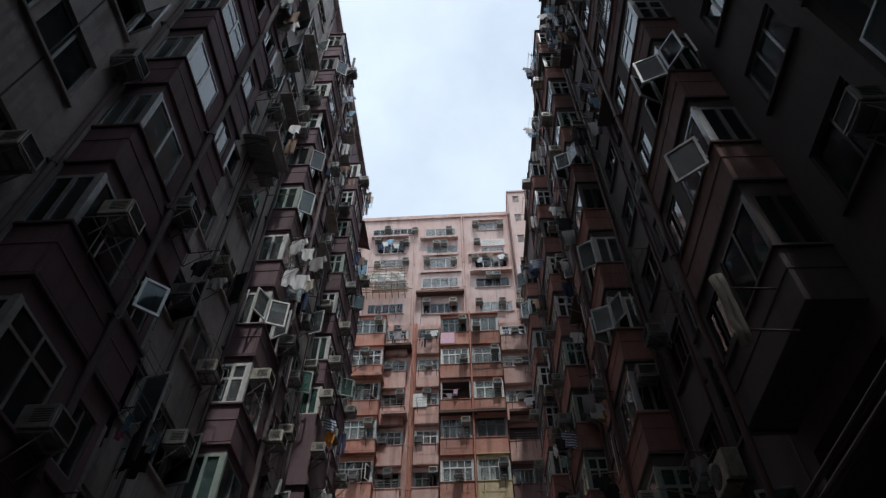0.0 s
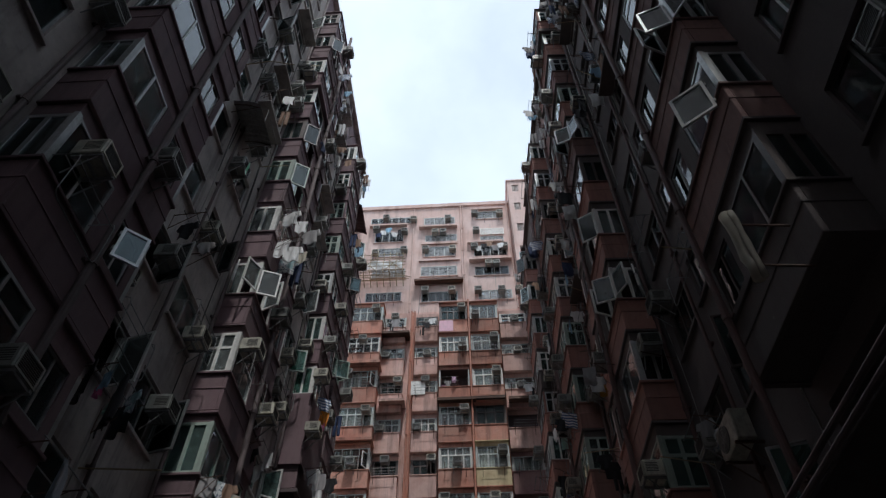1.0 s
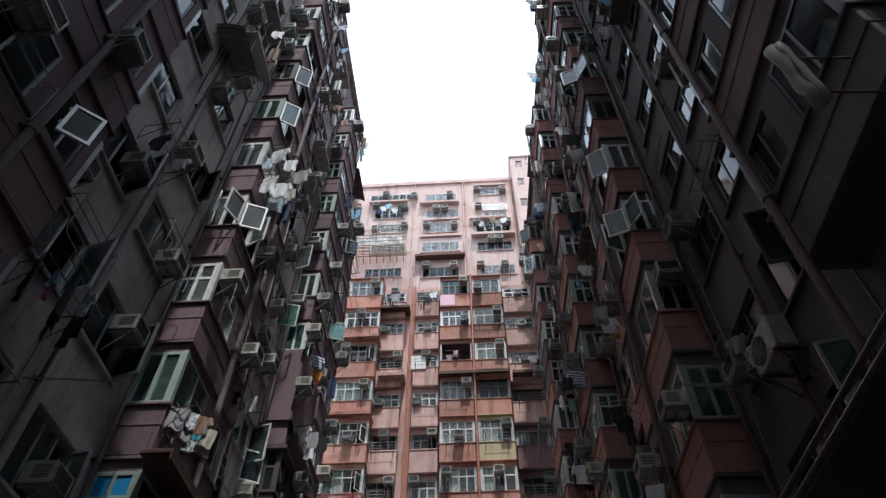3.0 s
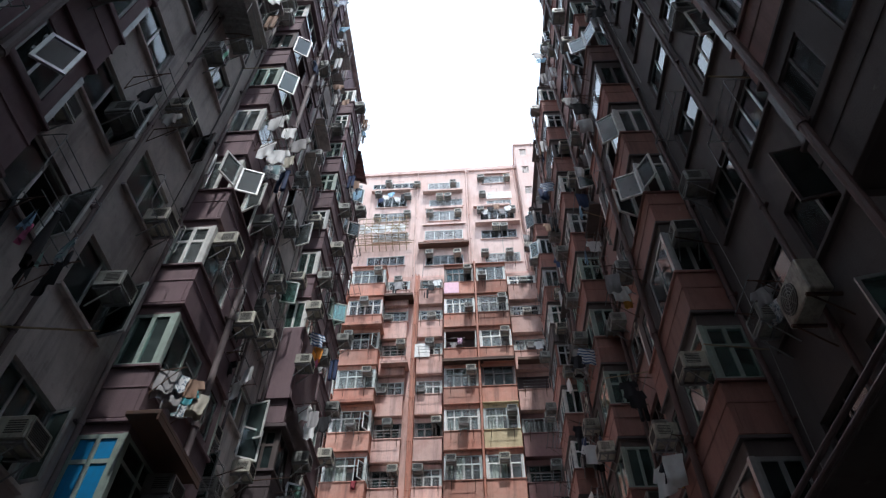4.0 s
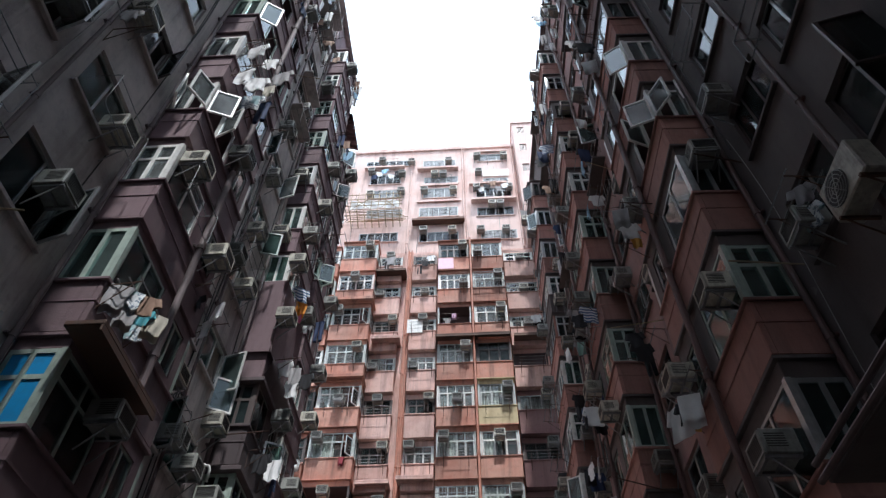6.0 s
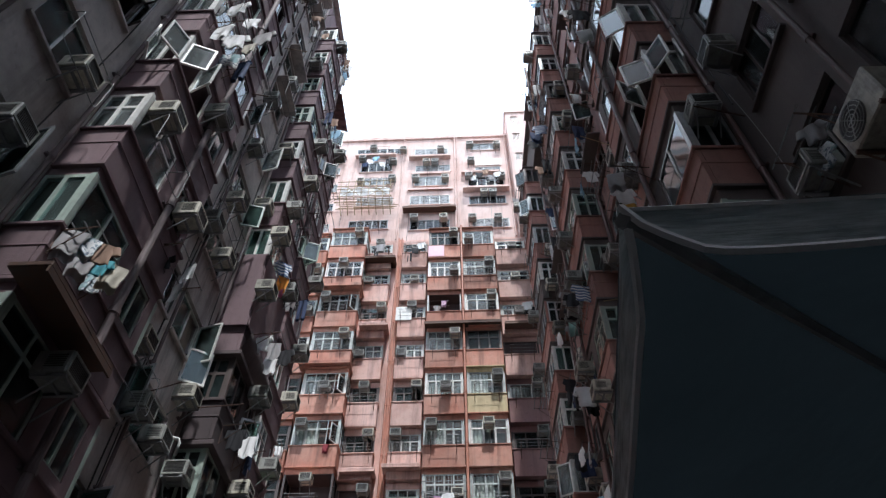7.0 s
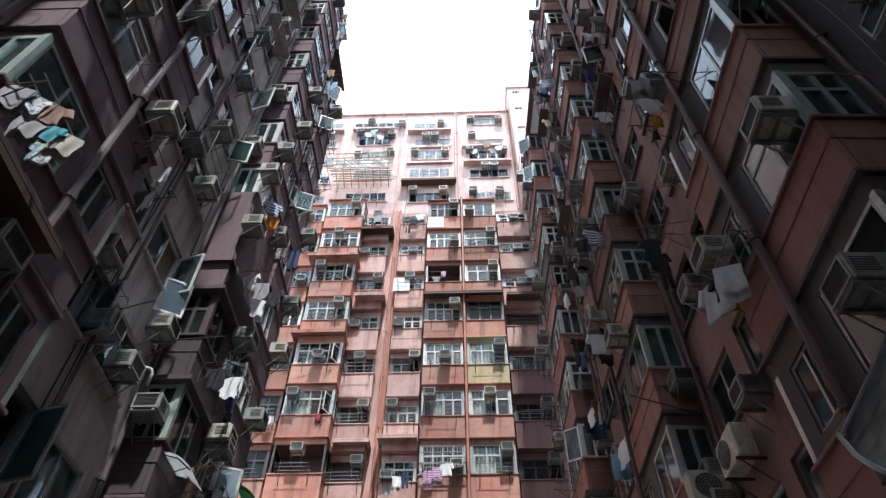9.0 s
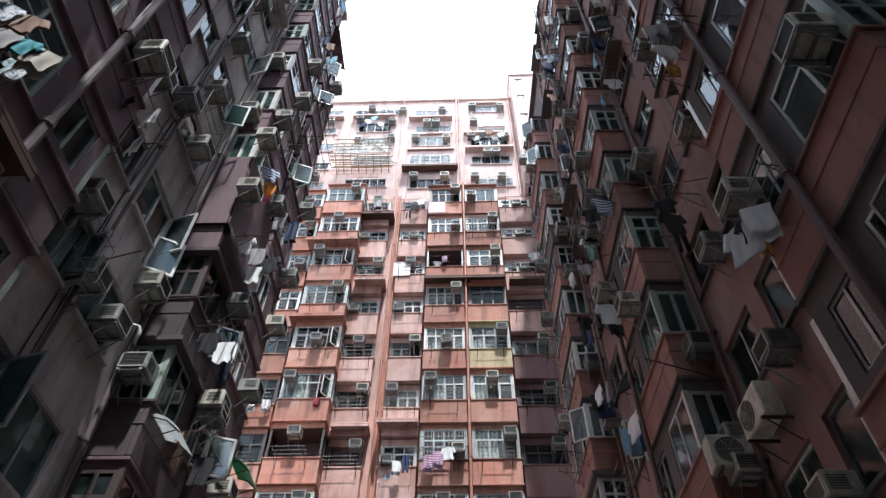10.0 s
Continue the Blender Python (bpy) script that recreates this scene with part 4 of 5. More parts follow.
# ---- pieces on the facades ----
AC_LABELS = {"acbody": "old cream window air conditioner on an iron bracket", "acgrey": "grimy grey window air conditioner on an iron bracket"}


def put_ac(m, kind="acbody"):
    return place(("ac", kind), lambda: ac_unit(kind, AC_LABELS[kind]), m)


def put_rack(m, w=1.1, reach=0.7):
    return place(("rack", w, reach), lambda: rack(w, reach, "steel clothes rack fixed below a window"), m)


COLS = ["c_white", "c_white", "c_black", "c_navy", "c_blue", "c_grey", "c_black", "c_brown", "c_white", "c_grey", "c_navy", "c_white", "c_stripe"]


def washing(m, n, w=1.0, reach=0.7, cols=COLS):
    """Garments pegged on a rack whose pose is m."""
    for i in range(n):
        x = -w / 2 + w * (i + 0.5) / n + rnd.uniform(-0.04, 0.04)
        y = -reach * rnd.choice((0.35, 0.67, 0.99))
        kind = rnd.choice(("shirt", "shirt", "towel", "trousers"))
        garment(kind, rnd.choice(cols), m @ pose(x, y, 0.05, rnd.uniform(-4, 4), 0, rnd.choice((80, 100, 90, 10, -8))), rnd.choice((0.8, 1.0)))


def put_bay(m, w, d, body, frame_mat, pane_mat, style, words, group):
    return place(("bay", w, d, body, frame_mat, pane_mat, style), lambda: bay(w, d, body, frame_mat, pane_mat, style, words, group), m)


def put_window(m, w, h, frame_mat, pane_mat, lights, opened, hood, body, drape, words, group, deep=0.10):
    return place(("win", w, h, frame_mat, pane_mat, lights, opened, hood, body, drape, deep), lambda: flush_window(w, h, frame_mat, pane_mat, lights, words, group, opened, hood, body, drape, deep), m)


STYLE_WORDS = {"plain": "with closed casements", "transom": "with small fanlights", "heavy": "with thick posts", "open1": "with one open sash", "open2": "with open sashes",
               "caged": "behind a steel cage", "blank": "mostly boarded up", "canopy": "under a projecting lid", "void": "without any glass", "curtained": "with drawn curtains"}
FRAME_WORDS = {"white": "white", "paleframe": "weathered pale", "alu": "aluminium", "greenframe": "pale green", "darkframe": "dark brown", "blue": "bright blue"}
BODY_WORDS = {"maroon": "faded maroon", "shademaroon": "shade darkened maroon", "concrete": "grey concrete", "red": "red brown", "brightred": "brick red", "brown": "brown", "mauve": "mauve", "orange": "terracotta", "pink": "faded pink", "yellow": "yellow"}

# storeys that are known to differ: (side, bay, storey) -> (style, frame, pane, body)
KNOWN = {
    ("left", 1, 0): ("transom", "greenframe", "blue", "maroon"),
    ("left", 1, 1): ("plain", "greenframe", "glass", "maroon"),
    ("left", 1, 2): ("transom", "white", "glassfrost", "maroon"),
    ("left", 1, 3): ("open2", "white", "glassfrost", "maroon"),
    ("left", 1, 4): ("plain", "white", "glassfrost", "maroon"),
    ("left", 0, 1): ("plain", "alu", "glassdark", "maroon"),
    ("left", 0, 2): ("plain", "alu", "glassfrost", "maroon"),
    ("left", 0, 3): ("plain", "alu", "glassfrost", "maroon"),
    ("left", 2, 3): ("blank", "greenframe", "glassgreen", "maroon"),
    ("left", 2, 4): ("plain", "white", "glassgreen", "maroon"),
    ("left", 2, 5): ("plain", "white", "glass", "maroon"),
    # these two low bays get a darker maroon in place of shade
    ("left", 2, 2): ("canopy", "darkframe", "glassdark", "shademaroon"),
    ("left", 2, 1): ("canopy", "greenframe", "glassdark", "shademaroon"),
    ("left", 2, 0): ("transom", "darkframe", "glassdark", "maroon"),
    # dark frames and glass here stand in for the gloom around this bay
    ("right", 0, 1): ("plain", "darkframe", "glassdark", "brown"),
    ("right", 0, 2): ("plain", "alu", "glassdark", "red"),
    ("right", 1, 0): ("plain", "alu", "glassdark", "brightred"),
    ("right", 1, 1): ("transom", "greenframe", "glass", "brightred"),
    ("right", 1, 2): ("plain", "alu", "glassdark", "brightred"),
    ("right", 1, 3): ("open2", "white", "glassfrost", "brightred"),
    ("right", 1, 4): ("open1", "white", "glassfrost", "brightred"),
    ("right", 2, 1): ("plain", "alu", "glassdark", "brightred"),
    ("right", 2, 2): ("plain", "greenframe", "glass", "brightred"),
    ("right", 2, 3): ("transom", "greenframe", "glass", "brightred"),
    ("right", 2, 4): ("plain", "greenframe", "glass", "brightred"),
    ("right", 2, 5): ("transom", "greenframe", "glass", "brightred"),
    ("right", 2, 7): ("transom", "white", "glass", "brightred"),
    ("right", 3, 4): ("transom", "white", "glass", "brightred"),
    ("right", 3, 5): ("plain", "white", "glass", "brightred"),
}

KNOWN_WINS = {("left", 16.95, 2): ("white", "glass"), ("left", 15.3, 1): ("alu", "glassgreen"), ("left", 8.3, 1): ("white", "glassfrost"), ("right", 9.2, 3): ("white", "glassfrost"), ("right", 16.4, 4): ("white", "glass")}


def put_side_bay(m, w, d, body, fm, pm, style, st, near, words, group):
    return place(("sidebay", w, d, body, fm, pm, style, st, near), lambda: side_bay(w, d, body, fm, pm, style, st, near, words, group), m)


def fill_side(side, bays, wins, base, storey, roof, at, bodies, wall_mat):
    near = -1 if side == "left" else 1
    for c, (s, w, d, z0, st, n) in enumerate(bays):
        for k in range(n):
            z = z0 + k * st
            if side == "right" and k == 0 and s < 12:
                continue
            style = rnd.choice(("plain", "transom", "heavy", "open1", "plain", "caged", "canopy", "transom", "heavy", "plain", "open1", "open2"))
            fm, pm = rnd.choice((("white", "glass"), ("white", "glassfrost"), ("alu", "glass"), ("alu", "glassdark"), ("greenframe", "glass"), ("darkframe", "glassdark")))
            body = "maroon" if side == "left" else ("brightred" if rnd.random() < 0.7 else rnd.choice(bodies))
            if s < 8:
                fm, pm = "alu", "glassdark"
                body = "maroon" if side == "left" else "red"
            if (side, c, k) in KNOWN:
                style, fm, pm, body = KNOWN[side, c, k]
            m = at(s, z)
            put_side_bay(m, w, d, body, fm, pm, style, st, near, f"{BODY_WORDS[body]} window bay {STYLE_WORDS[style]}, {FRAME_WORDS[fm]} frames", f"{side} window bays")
            high, clear = z > 21, z < 19 and s < 18
            if clear:
                continue
            if rnd.random() < 0.4:
                put_ac(m @ pose(near * w / 2, -d * rnd.choice((0.35, 0.5)), rnd.choice((1.02, 1.35, 0.35)), 0, 0, 90 * near), rnd.choice(("acbody", "acgrey", "acbody")))
            if rnd.random() < (0.5 if high else 0.45):
                put_ac(m @ pose(rnd.choice((-0.6, 0.1, 0.6)), -d, rnd.choice((1.06, 1.06, 0.4))), rnd.choice(("acbody", "acgrey", "acgrey")))
            if rnd.random() < 0.45:
                reach = 0.45 if high else 0.7
                q = m @ pose(rnd.uniform(-0.5, 0.5), -d, rnd.choice((0.9, 0.6)))
                put_rack(q, 1.1, reach)
                if rnd.random() < 0.75 and s < 21:
                    washing(q, rnd.randint(2, 4), 1.0, reach)
    k = 0
    while base + k * storey + 2.5 < roof:
        z = base + k * storey
        for s in wins:
            fm, pm = rnd.choice((("white", "glass"), ("white", "glassfrost"), ("alu", "glass"), ("alu", "glassdark"), ("darkframe", "glassdark")))
            if z < 16 and s < 18:
                fm, pm = rnd.choice((("alu", "glass"), ("darkframe", "glassdark"), ("alu", "glassdark")))
            if side == "left" and z < 8 and s > 14:
                fm, pm = "alu", "glassgreen"
            op, hood = rnd.random() < 0.3, rnd.random() < 0.35
            dr = rnd.choice(("", "", "curtain", "curtain2", "curtain3"))
            if s < 14:
                dr = ""
            lights = rnd.choice((2, 2, 3))
            hood = hood and z > 14
            if (side, s, k) in KNOWN_WINS:
                fm, pm, op, hood = *KNOWN_WINS[side, s, k], True, False
            m = at(s, z + 1.05)
            put_window(m, 1.24, 1.2, fm, pm, lights, op, hood, wall_mat, dr, f"{FRAME_WORDS[fm]} framed window{' with one sash open' if op else ''} in the rendered wall", f"{side} wall windows")
            if s < 1 or (s < 18 and z < 19):
                continue
            if rnd.random() < 0.5:
                put_ac(m @ pose(rnd.choice((-0.95, 0.0, 0.95)), 0, rnd.choice((-0.55, 0.0, 0.3))), rnd.choice(("acbody", "acgrey", "acgrey")))
            if rnd.random() < 0.36:
                q = m @ pose(0, 0, -0.15)
                put_rack(q, 1.1, 0.7)
                if rnd.random() < 0.8:
                    washing(q, rnd.randint(2, 4))
        k += 1


fill_side("left", LEFT_BAYS, LEFT_WINS, LEFT_BASE, LEFT_STOREY, LEFT_ROOF, on_left, ("maroon",), "concrete")
fill_side("right", RIGHT_BAYS, RIGHT_WINS, RIGHT_BASE, RIGHT_STOREY, RIGHT_ROOF, on_right, ("red", "red", "brown"), "brown")

# far block, from the top storey of the bays downwards: style, glass, place of the air conditioner
FAR_CELLS = (
    "PcM Tcr PcR Pc- PdL Td- Pdl Pdm",
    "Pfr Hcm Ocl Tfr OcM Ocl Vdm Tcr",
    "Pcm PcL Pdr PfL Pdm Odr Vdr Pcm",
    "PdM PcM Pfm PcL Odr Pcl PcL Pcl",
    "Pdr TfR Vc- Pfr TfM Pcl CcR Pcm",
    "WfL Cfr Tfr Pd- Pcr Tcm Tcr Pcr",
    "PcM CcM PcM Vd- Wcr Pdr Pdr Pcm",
)
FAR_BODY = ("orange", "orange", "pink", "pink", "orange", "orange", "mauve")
CELL_STYLE = {"P": "plain", "T": "transom", "H": "heavy", "O": "open1", "V": "void", "C": "caged", "W": "curtained"}
CELL_PANE = {"c": "glassfar", "f": "glassfrost", "d": "glassdark"}
CELL_AC = {"l": (-0.30, 1.78), "m": (0.0, 1.78), "r": (0.30, 1.78), "L": (-0.30, 1.10), "M": (0.05, 1.15), "R": (0.30, 1.10)}
for c, (x, w, d) in enumerate(FAR_COLS):
    cells = FAR_CELLS[c].split()
    for r, cell in enumerate(cells):
        z = FAR_BASE + (FAR_FLOORS - 1 - r) * STOREY
        style, pm = CELL_STYLE[cell[0]], CELL_PANE[cell[1]]
        fm = "darkframe" if cell[1] == "d" else ("paleframe", "white")[(r + 2 * c) % 3 == 0]
        body = FAR_BODY[c]
        if c == 5 and r == 4:
            body = "yellow"
        # upper storeys pink; mauve below is that pink with shade painted in
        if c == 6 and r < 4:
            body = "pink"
        m = on_far(x, z)
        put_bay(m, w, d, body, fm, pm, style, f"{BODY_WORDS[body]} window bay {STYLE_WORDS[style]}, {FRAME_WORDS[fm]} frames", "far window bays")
        if (3 * r + 5 * c) % 7 < 5:
            put_rack(m @ pose(0, -d, 0.97), 1.1, 0.7)
        if cell[2] in CELL_AC:
            ax, az = CELL_AC[cell[2]]
            put_ac(m @ pose(ax * w, -0.18 if d < 0.5 else -d, az), ("acgrey", "acbody", "acgrey")[(r + c) % 3])
for i, (x, w, z, h, tone) in enumerate(UPPER_WINS):
    dim = tone == "dim"
    put_window(on_far(x, z), w, h, "alu" if dim else "paleframe", "glassfar" if dim else "glasspale", max(3, round(w / (0.55 if dim else 0.72))), False, False, "palepink", "" if dim else ("curtain", "curtain", "curtain2")[i % 3],
               f"{'dim aluminium' if dim else 'weathered pale'} framed wide window in the pale pink wall", "far upper windows", 0.03)
    if i % 2 == 0:
        put_rack(on_far(x + 0.2, z - 0.02), 1.1, 0.7)
# air conditioners of the upper storeys: place across the facade, height of the middle
for i, (x, z) in enumerate(((-5.26, 43.4), (-3.1, 43.05), (-0.42, 43.0), (1.66, 43.45), (3.6, 43.35), (-5.94, 42.05), (-3.75, 41.6), (-1.41, 41.35), (-0.81, 41.32), (1.7, 41.35), (-5.8, 39.2), (-3.7, 39.45), (-2.1, 39.4), (-0.1, 39.3),
                            (1.5, 39.45), (3.7, 39.35), (2.46, 37.5), (3.01, 37.48), (-2.05, 35.0), (-0.21, 34.92), (1.6, 34.8), (3.2, 34.75), (-7.9, 41.8), (-8.6, 39.6), (-8.0, 35.2))):
    put_ac(on_far(x, z - 0.18), ("acgrey", "acbody", "acgrey")[i % 3])
# louvred shutter above a window
shutter = thing("louvre_shutter", "white slatted shutter above a window in the pink wall", "shutter")
shutter.matrix_basis = on_far(2.9, 40.95)
part("frame", Shell().box(-0.9, -0.85, -0.09, 0, 0, 0.75).box(0.85, 0.9, -0.09, 0, 0, 0.75), "white", shutter)
for i in range(6):
    part("slat", Shell().box(-0.85, 0.85, -0.085, -0.055, 0.02 + 0.125 * i, 0.095 + 0.125 * i), "white", shutter)

# ---- pipes ----
def drain(m, z0, z1, r, mat, label):
    t = thing("drain_pipe", label, "pipe", "drain pipes")
    t.matrix_basis = m
    part("shaft", Shell().tube((0, -r - 0.05, z0), (0, -r - 0.05, z1), r, 10), mat, t, smooth=False)
    key = ("collar", r, mat)
    if key not in CACHE:
        CACHE[key] = Shell().tube((0, -r - 0.05, 0), (0, -r - 0.05, 0.10), r * 1.28, 10).box(-r * 1.5, r * 1.5, -0.05, 0, 0.03, 0.07).mesh("collar", M[mat])
    z = max(z0, 4.0) + 0.8
    while z < z1:
        c = new("collar", CACHE[key])
        c.parent = t
        c.location = (0, 0, z)
        z += STOREY
    return t


for s, r, out in ((13.25, 0.068, 0.80), (6.1, 0.068, 0.80), (16.1, 0.035, 0), (11.4, 0.045, 0), (9.35, 0.035, 0), (17.95, 0.05, 0), (20.55, 0.06, 0), (4.25, 0.05, 0)):
    drain(on_left(s, 0, out), 5.2 if out else 0, LEFT_ROOF - (1.8 if out else 0), r, "pipe", "mauve painted cast iron drain pipe with collars")
for s, r, out in ((14.1, 0.065, 0.77), (18.75, 0.05, 0), (12.05, 0.05, 0), (21.35, 0.05, 0.77), (7.6, 0.06, 0.77), (25.75, 0.05, 0), (28.9, 0.06, 0), (10.05, 0.04, 0)):
    drain(on_right(s, 0, out), 5.0 if out else 0, RIGHT_ROOF - (2.6 if out else 0), r, "pipemaroon", "dark red painted cast iron drain pipe with collars")
for x, r, z0, z1, mat, out in ((0.87, 0.06, 0, UP_Z, "pipered", 0.9), (-2.88, 0.045, 0, UP_Z, "pipered", 0.07), (-2.68, 0.04, 0, UP_Z, "pipered", 0.07), (-3.1, 0.04, UP_Z, FAR_ROOF, "palepink", 0), (0.56, 0.05, UP_Z, FAR_ROOF, "palepink", 0), (0.72, 0.035, UP_Z, FAR_ROOF, "palepink", 0), (4.2, 0.05, UP_Z, FAR_ROOF, "palepink", 0), (-6.95, 0.06, 0, UP_Z, "pipered", 0), (2.78, 0.05, 0, UP_Z, "pipered", 0)):
    drain(on_far(x, 0, out), z0, z1, r, mat, f"{'pale pink' if mat == 'palepink' else 'terracotta'} painted drain pipe with collars")

# ---- market parasol by the path ----
def parasol(cx, cy, side, skew, edge_z, rise):
    """A slack square canopy pulled out of square by skew, with ribs under it and plastic strips round its edge."""
    t = thing("market_parasol", "dark canvas market parasol with a clear plastic valance", "parasol")
    t.matrix_basis = pose(cx, cy, 0, 0, 0, -3)
    h = side / 2

    def turned(i, x, y, z):
        c, q = ((1, 0), (0, 1), (-1, 0), (0, -1))[i]
        x, y = c * x - q * y, q * x + c * y
        return (x + skew * y, y, z)

    for i in range(4):
        def cloth_at(u, v):
            return turned(i, h * (2 * u - 1) * v, -h * v, edge_z + rise * (1 - v) - 0.10 * v * (1 - v) - 0.012 * math.sin(math.pi * u) * v)

        def drop(u):
            """Length of the plastic strip along the edge, gathered at the corners."""
            return (0.095 if i == 0 else 0.13) * min(1, 28 * u, 28 * (1 - u)) ** 0.6 + 0.008 * math.sin(25 * u) * min(1, 20 * u)

        def strip_at(u, v):
            return turned(i, h * (2 * u - 1), -h + 0.006 * math.sin(9 * u + 5 * v), edge_z - 0.012 * math.sin(math.pi * u) - drop(u) * v)

        part("canopy_panel", Shell().grid(cloth_at, 10, 10), "canvas", t, smooth=True)
        part("valance", Shell().grid(strip_at, 100, 4), "film", t, "clear plastic valance strip", smooth=True)
        part("valance_edge", Shell().rope([strip_at(u / 120, 1) for u in range(121)], 0.006, 4), "c_white", t)
        part("hem", Shell().rope([strip_at(u / 24, 0) for u in range(25)], 0.004, 5), "c_white", t)
        part("rib", Shell().tube((0, 0, edge_z + rise - 0.03), turned(i, h, h, edge_z - 0.02), 0.013, 6), "steel", t)
        part("strut", Shell().tube((0.03, 0, edge_z - 0.25), turned(i, h * 0.5, h * 0.5, edge_z + rise * 0.5 - 0.06), 0.010, 6), "steel", t)
    part("pole", Shell().tube((0, 0, 0.05), (0, 0, edge_z + rise), 0.025, 10), "steel", t)
    part("base", Shell().box(-0.3, 0.3, -0.3, 0.3, 0, 0.09, 0.02), "sheet", t)
    return t


parasol(2.60, 8.067, 2.58, 0.05, 2.41, 0.42)

# ---- air conditioners on the side walls: along the alley, height of the middle ----
for s, z, kind in ((14.28, 13.25, "acbody"), (14.3, 16.5, "acgrey"), (16.55, 16.05, "acbody"), (16.4, 18.5, "acgrey"), (15.85, 14.3, "acgrey"), (16.95, 14.2, "acbody"), (15.2, 9.95, "acbody"), (16.05, 9.1, "acgrey"),
                   (17.6, 10.5, "acbody"), (17.0, 9.05, "acgrey"), (8.67, 11.85, "acgrey"), (9.7, 13.95, "acbody"), (10.75, 11.55, "acbody"), (9.65, 16.7, "acgrey"), (10.2, 18.65, "acgrey"), (10.5, 9.5, "acgrey"),
                   (10.3, 6.5, "acbody"), (7.55, 10.25, "acbody"), (14.87, 13.4, "acgrey"), (21.3, 10.5, "acbody"), (6.9, 15.6, "acbody"), (8.2, 21.0, "acgrey"), (3.6, 9.4, "acbody"), (4.1, 13.2, "acgrey")):
    put_ac(on_left(s, z - 0.19), kind)
for s, z, kind in ((11.95, 12.25, "acbody"), (13.2, 14.5, "acgrey"), (18.15, 14.3, "acbody"), (18.05, 16.4, "acbody"), (19.9, 9.6, "acbody"), (19.6, 12.0, "acgrey"), (5.02, 9.72, "acbody"), (13.8, 11.75, "acbody"), (6.3, 11.6, "acgrey"), (5.75, 6.5, "acgrey"), (12.75, 7.14, "acgrey"), (20.0, 9.45, "acgrey")):
    put_ac(on_left(s, z - 0.19, BAY_D), kind)
RIGHT_D = 0.77
for s, z, kind in ((11.3, 12.6, "acgrey"), (11.15, 8.7, "acgrey"), (16.2, 13.4, "acbody"), (17.3, 10.95, "acgrey"), (16.9, 8.2, "acgrey"), (23.8, 16.6, "acbody"), (25.6, 13.2, "acbody"), (22.5, 25.1, "acbody"), (22.6, 19.4, "acbody"), (22.5, 23.4, "acgrey"),
                   (30.5, 16.7, "acbody"), (29.6, 15.9, "acbody"), (8.9, 15.2, "acgrey"), (16.3, 17.2, "acbody"), (3.2, 8.6, "acgrey"), (18.4, 15.6, "acgrey"), (24.2, 11.8, "acbody")):
    put_ac(on_right(s, z - 0.19), kind)
for s, z, kind in ((12.62, 9.02, "acbody"), (15.0, 9.25, "acbody"), (14.45, 13.5, "acgrey"), (20.0, 12.2, "acbody"), (21.25, 13.85, "acbody"), (20.4, 16.7, "acgrey"), (28.3, 15.0, "acbody"), (28.5, 19.9, "acgrey"), (12.9, 6.4, "acgrey")):
    put_ac(on_right(s, z - 0.19, RIGHT_D), kind)
put_ac(pose(5.15, 12.30, 11.85), "acgrey")
place(("condenser",), lambda: condenser("outdoor condenser with a round fan on an iron bracket"), pose(4.93, 19.22, 7.45))
place(("condenser",), None, on_right(17.9, 7.5))
place(("condenser",), None, on_right(10.0, 7.8))

def tube_frame(w, reach, drop, label):
    """A clothes frame of one bent tube: out from the wall, down in round corners, with cross rails."""
    t = thing("clothes_frame", label, "drying rack", "bent tube frames")
    for s in (-1, 1):
        x = s * w / 2
        part("arm", Shell().rope([(x, 0.01, 0), (x, -reach * 0.8, 0), (x, -reach * 0.95, -0.03), (x, -reach, -0.12), (x, -reach, -drop + 0.1), (x - s * 0.04, -reach, -drop + 0.02), (x - s * 0.12, -reach, -drop)], 0.009, 5), "steel", t)
    part("rail", Shell().tube((-w / 2 + 0.1, -reach, -drop), (w / 2 - 0.1, -reach, -drop), 0.009, 5), "steel", t)
    part("rail", Shell().tube((-w / 2, -reach * 0.5, 0), (w / 2, -reach * 0.5, 0), 0.010, 5), "steel", t)
    part("rail", Shell().tube((-w / 2, -reach, -0.14), (w / 2, -reach, -0.14), 0.010, 5), "steel", t)
    return t


single("waste_pipe", Shell().rope([(0, 0.01, 0), (0, -0.34, 0.04), (0.03, -0.44, 0.02), (0.05, -0.47, -0.06), (0.05, -0.47, -0.32)], 0.032, 8), "white", "short bent white plastic pipe sticking out of the wall", "pipe", on_left(17.4, 9.3), smooth=True)
# ---- washing that stands out ----
def hang(at, s, z, out, items, turn=0.0, w=1.1, reach=0.7):
    """A rack on a facade with the named garments on it."""
    if 0 < out < 0.5:
        out, reach = 0.0, round(reach + out, 2)
    m = at(s, z, out)
    put_rack(m, w, reach)
    for i, (kind, col, size) in enumerate(items):
        x = -w / 2 + w * (i + 0.5) / len(items)
        garment(kind, col, m @ pose(x, -reach * (0.35, 0.67, 0.99)[i % 3], 0.05, 0, 0, turn + (8 if i % 2 else -7)), size)


hang(on_left, 12.1, 8.66, BAY_D, (("towel", "c_grey", 0.8), ("towel", "c_print", 0.6), ("shirt", "c_brown", 0.6), ("towel", "c_grey", 0.7), ("shirt", "c_teal", 0.5), ("towel", "c_cream", 0.7), ("shirt", "c_print", 0.6)), -62, 0.9, 0.5)
hang(on_left, 14.3, 10.85, 0.45, (("shirt", "c_navy", 0.7), ("shirt", "c_black", 0.6), ("towel", "c_white", 0.6), ("shirt", "c_white", 0.8), ("towel", "c_white", 0.7)), 65)
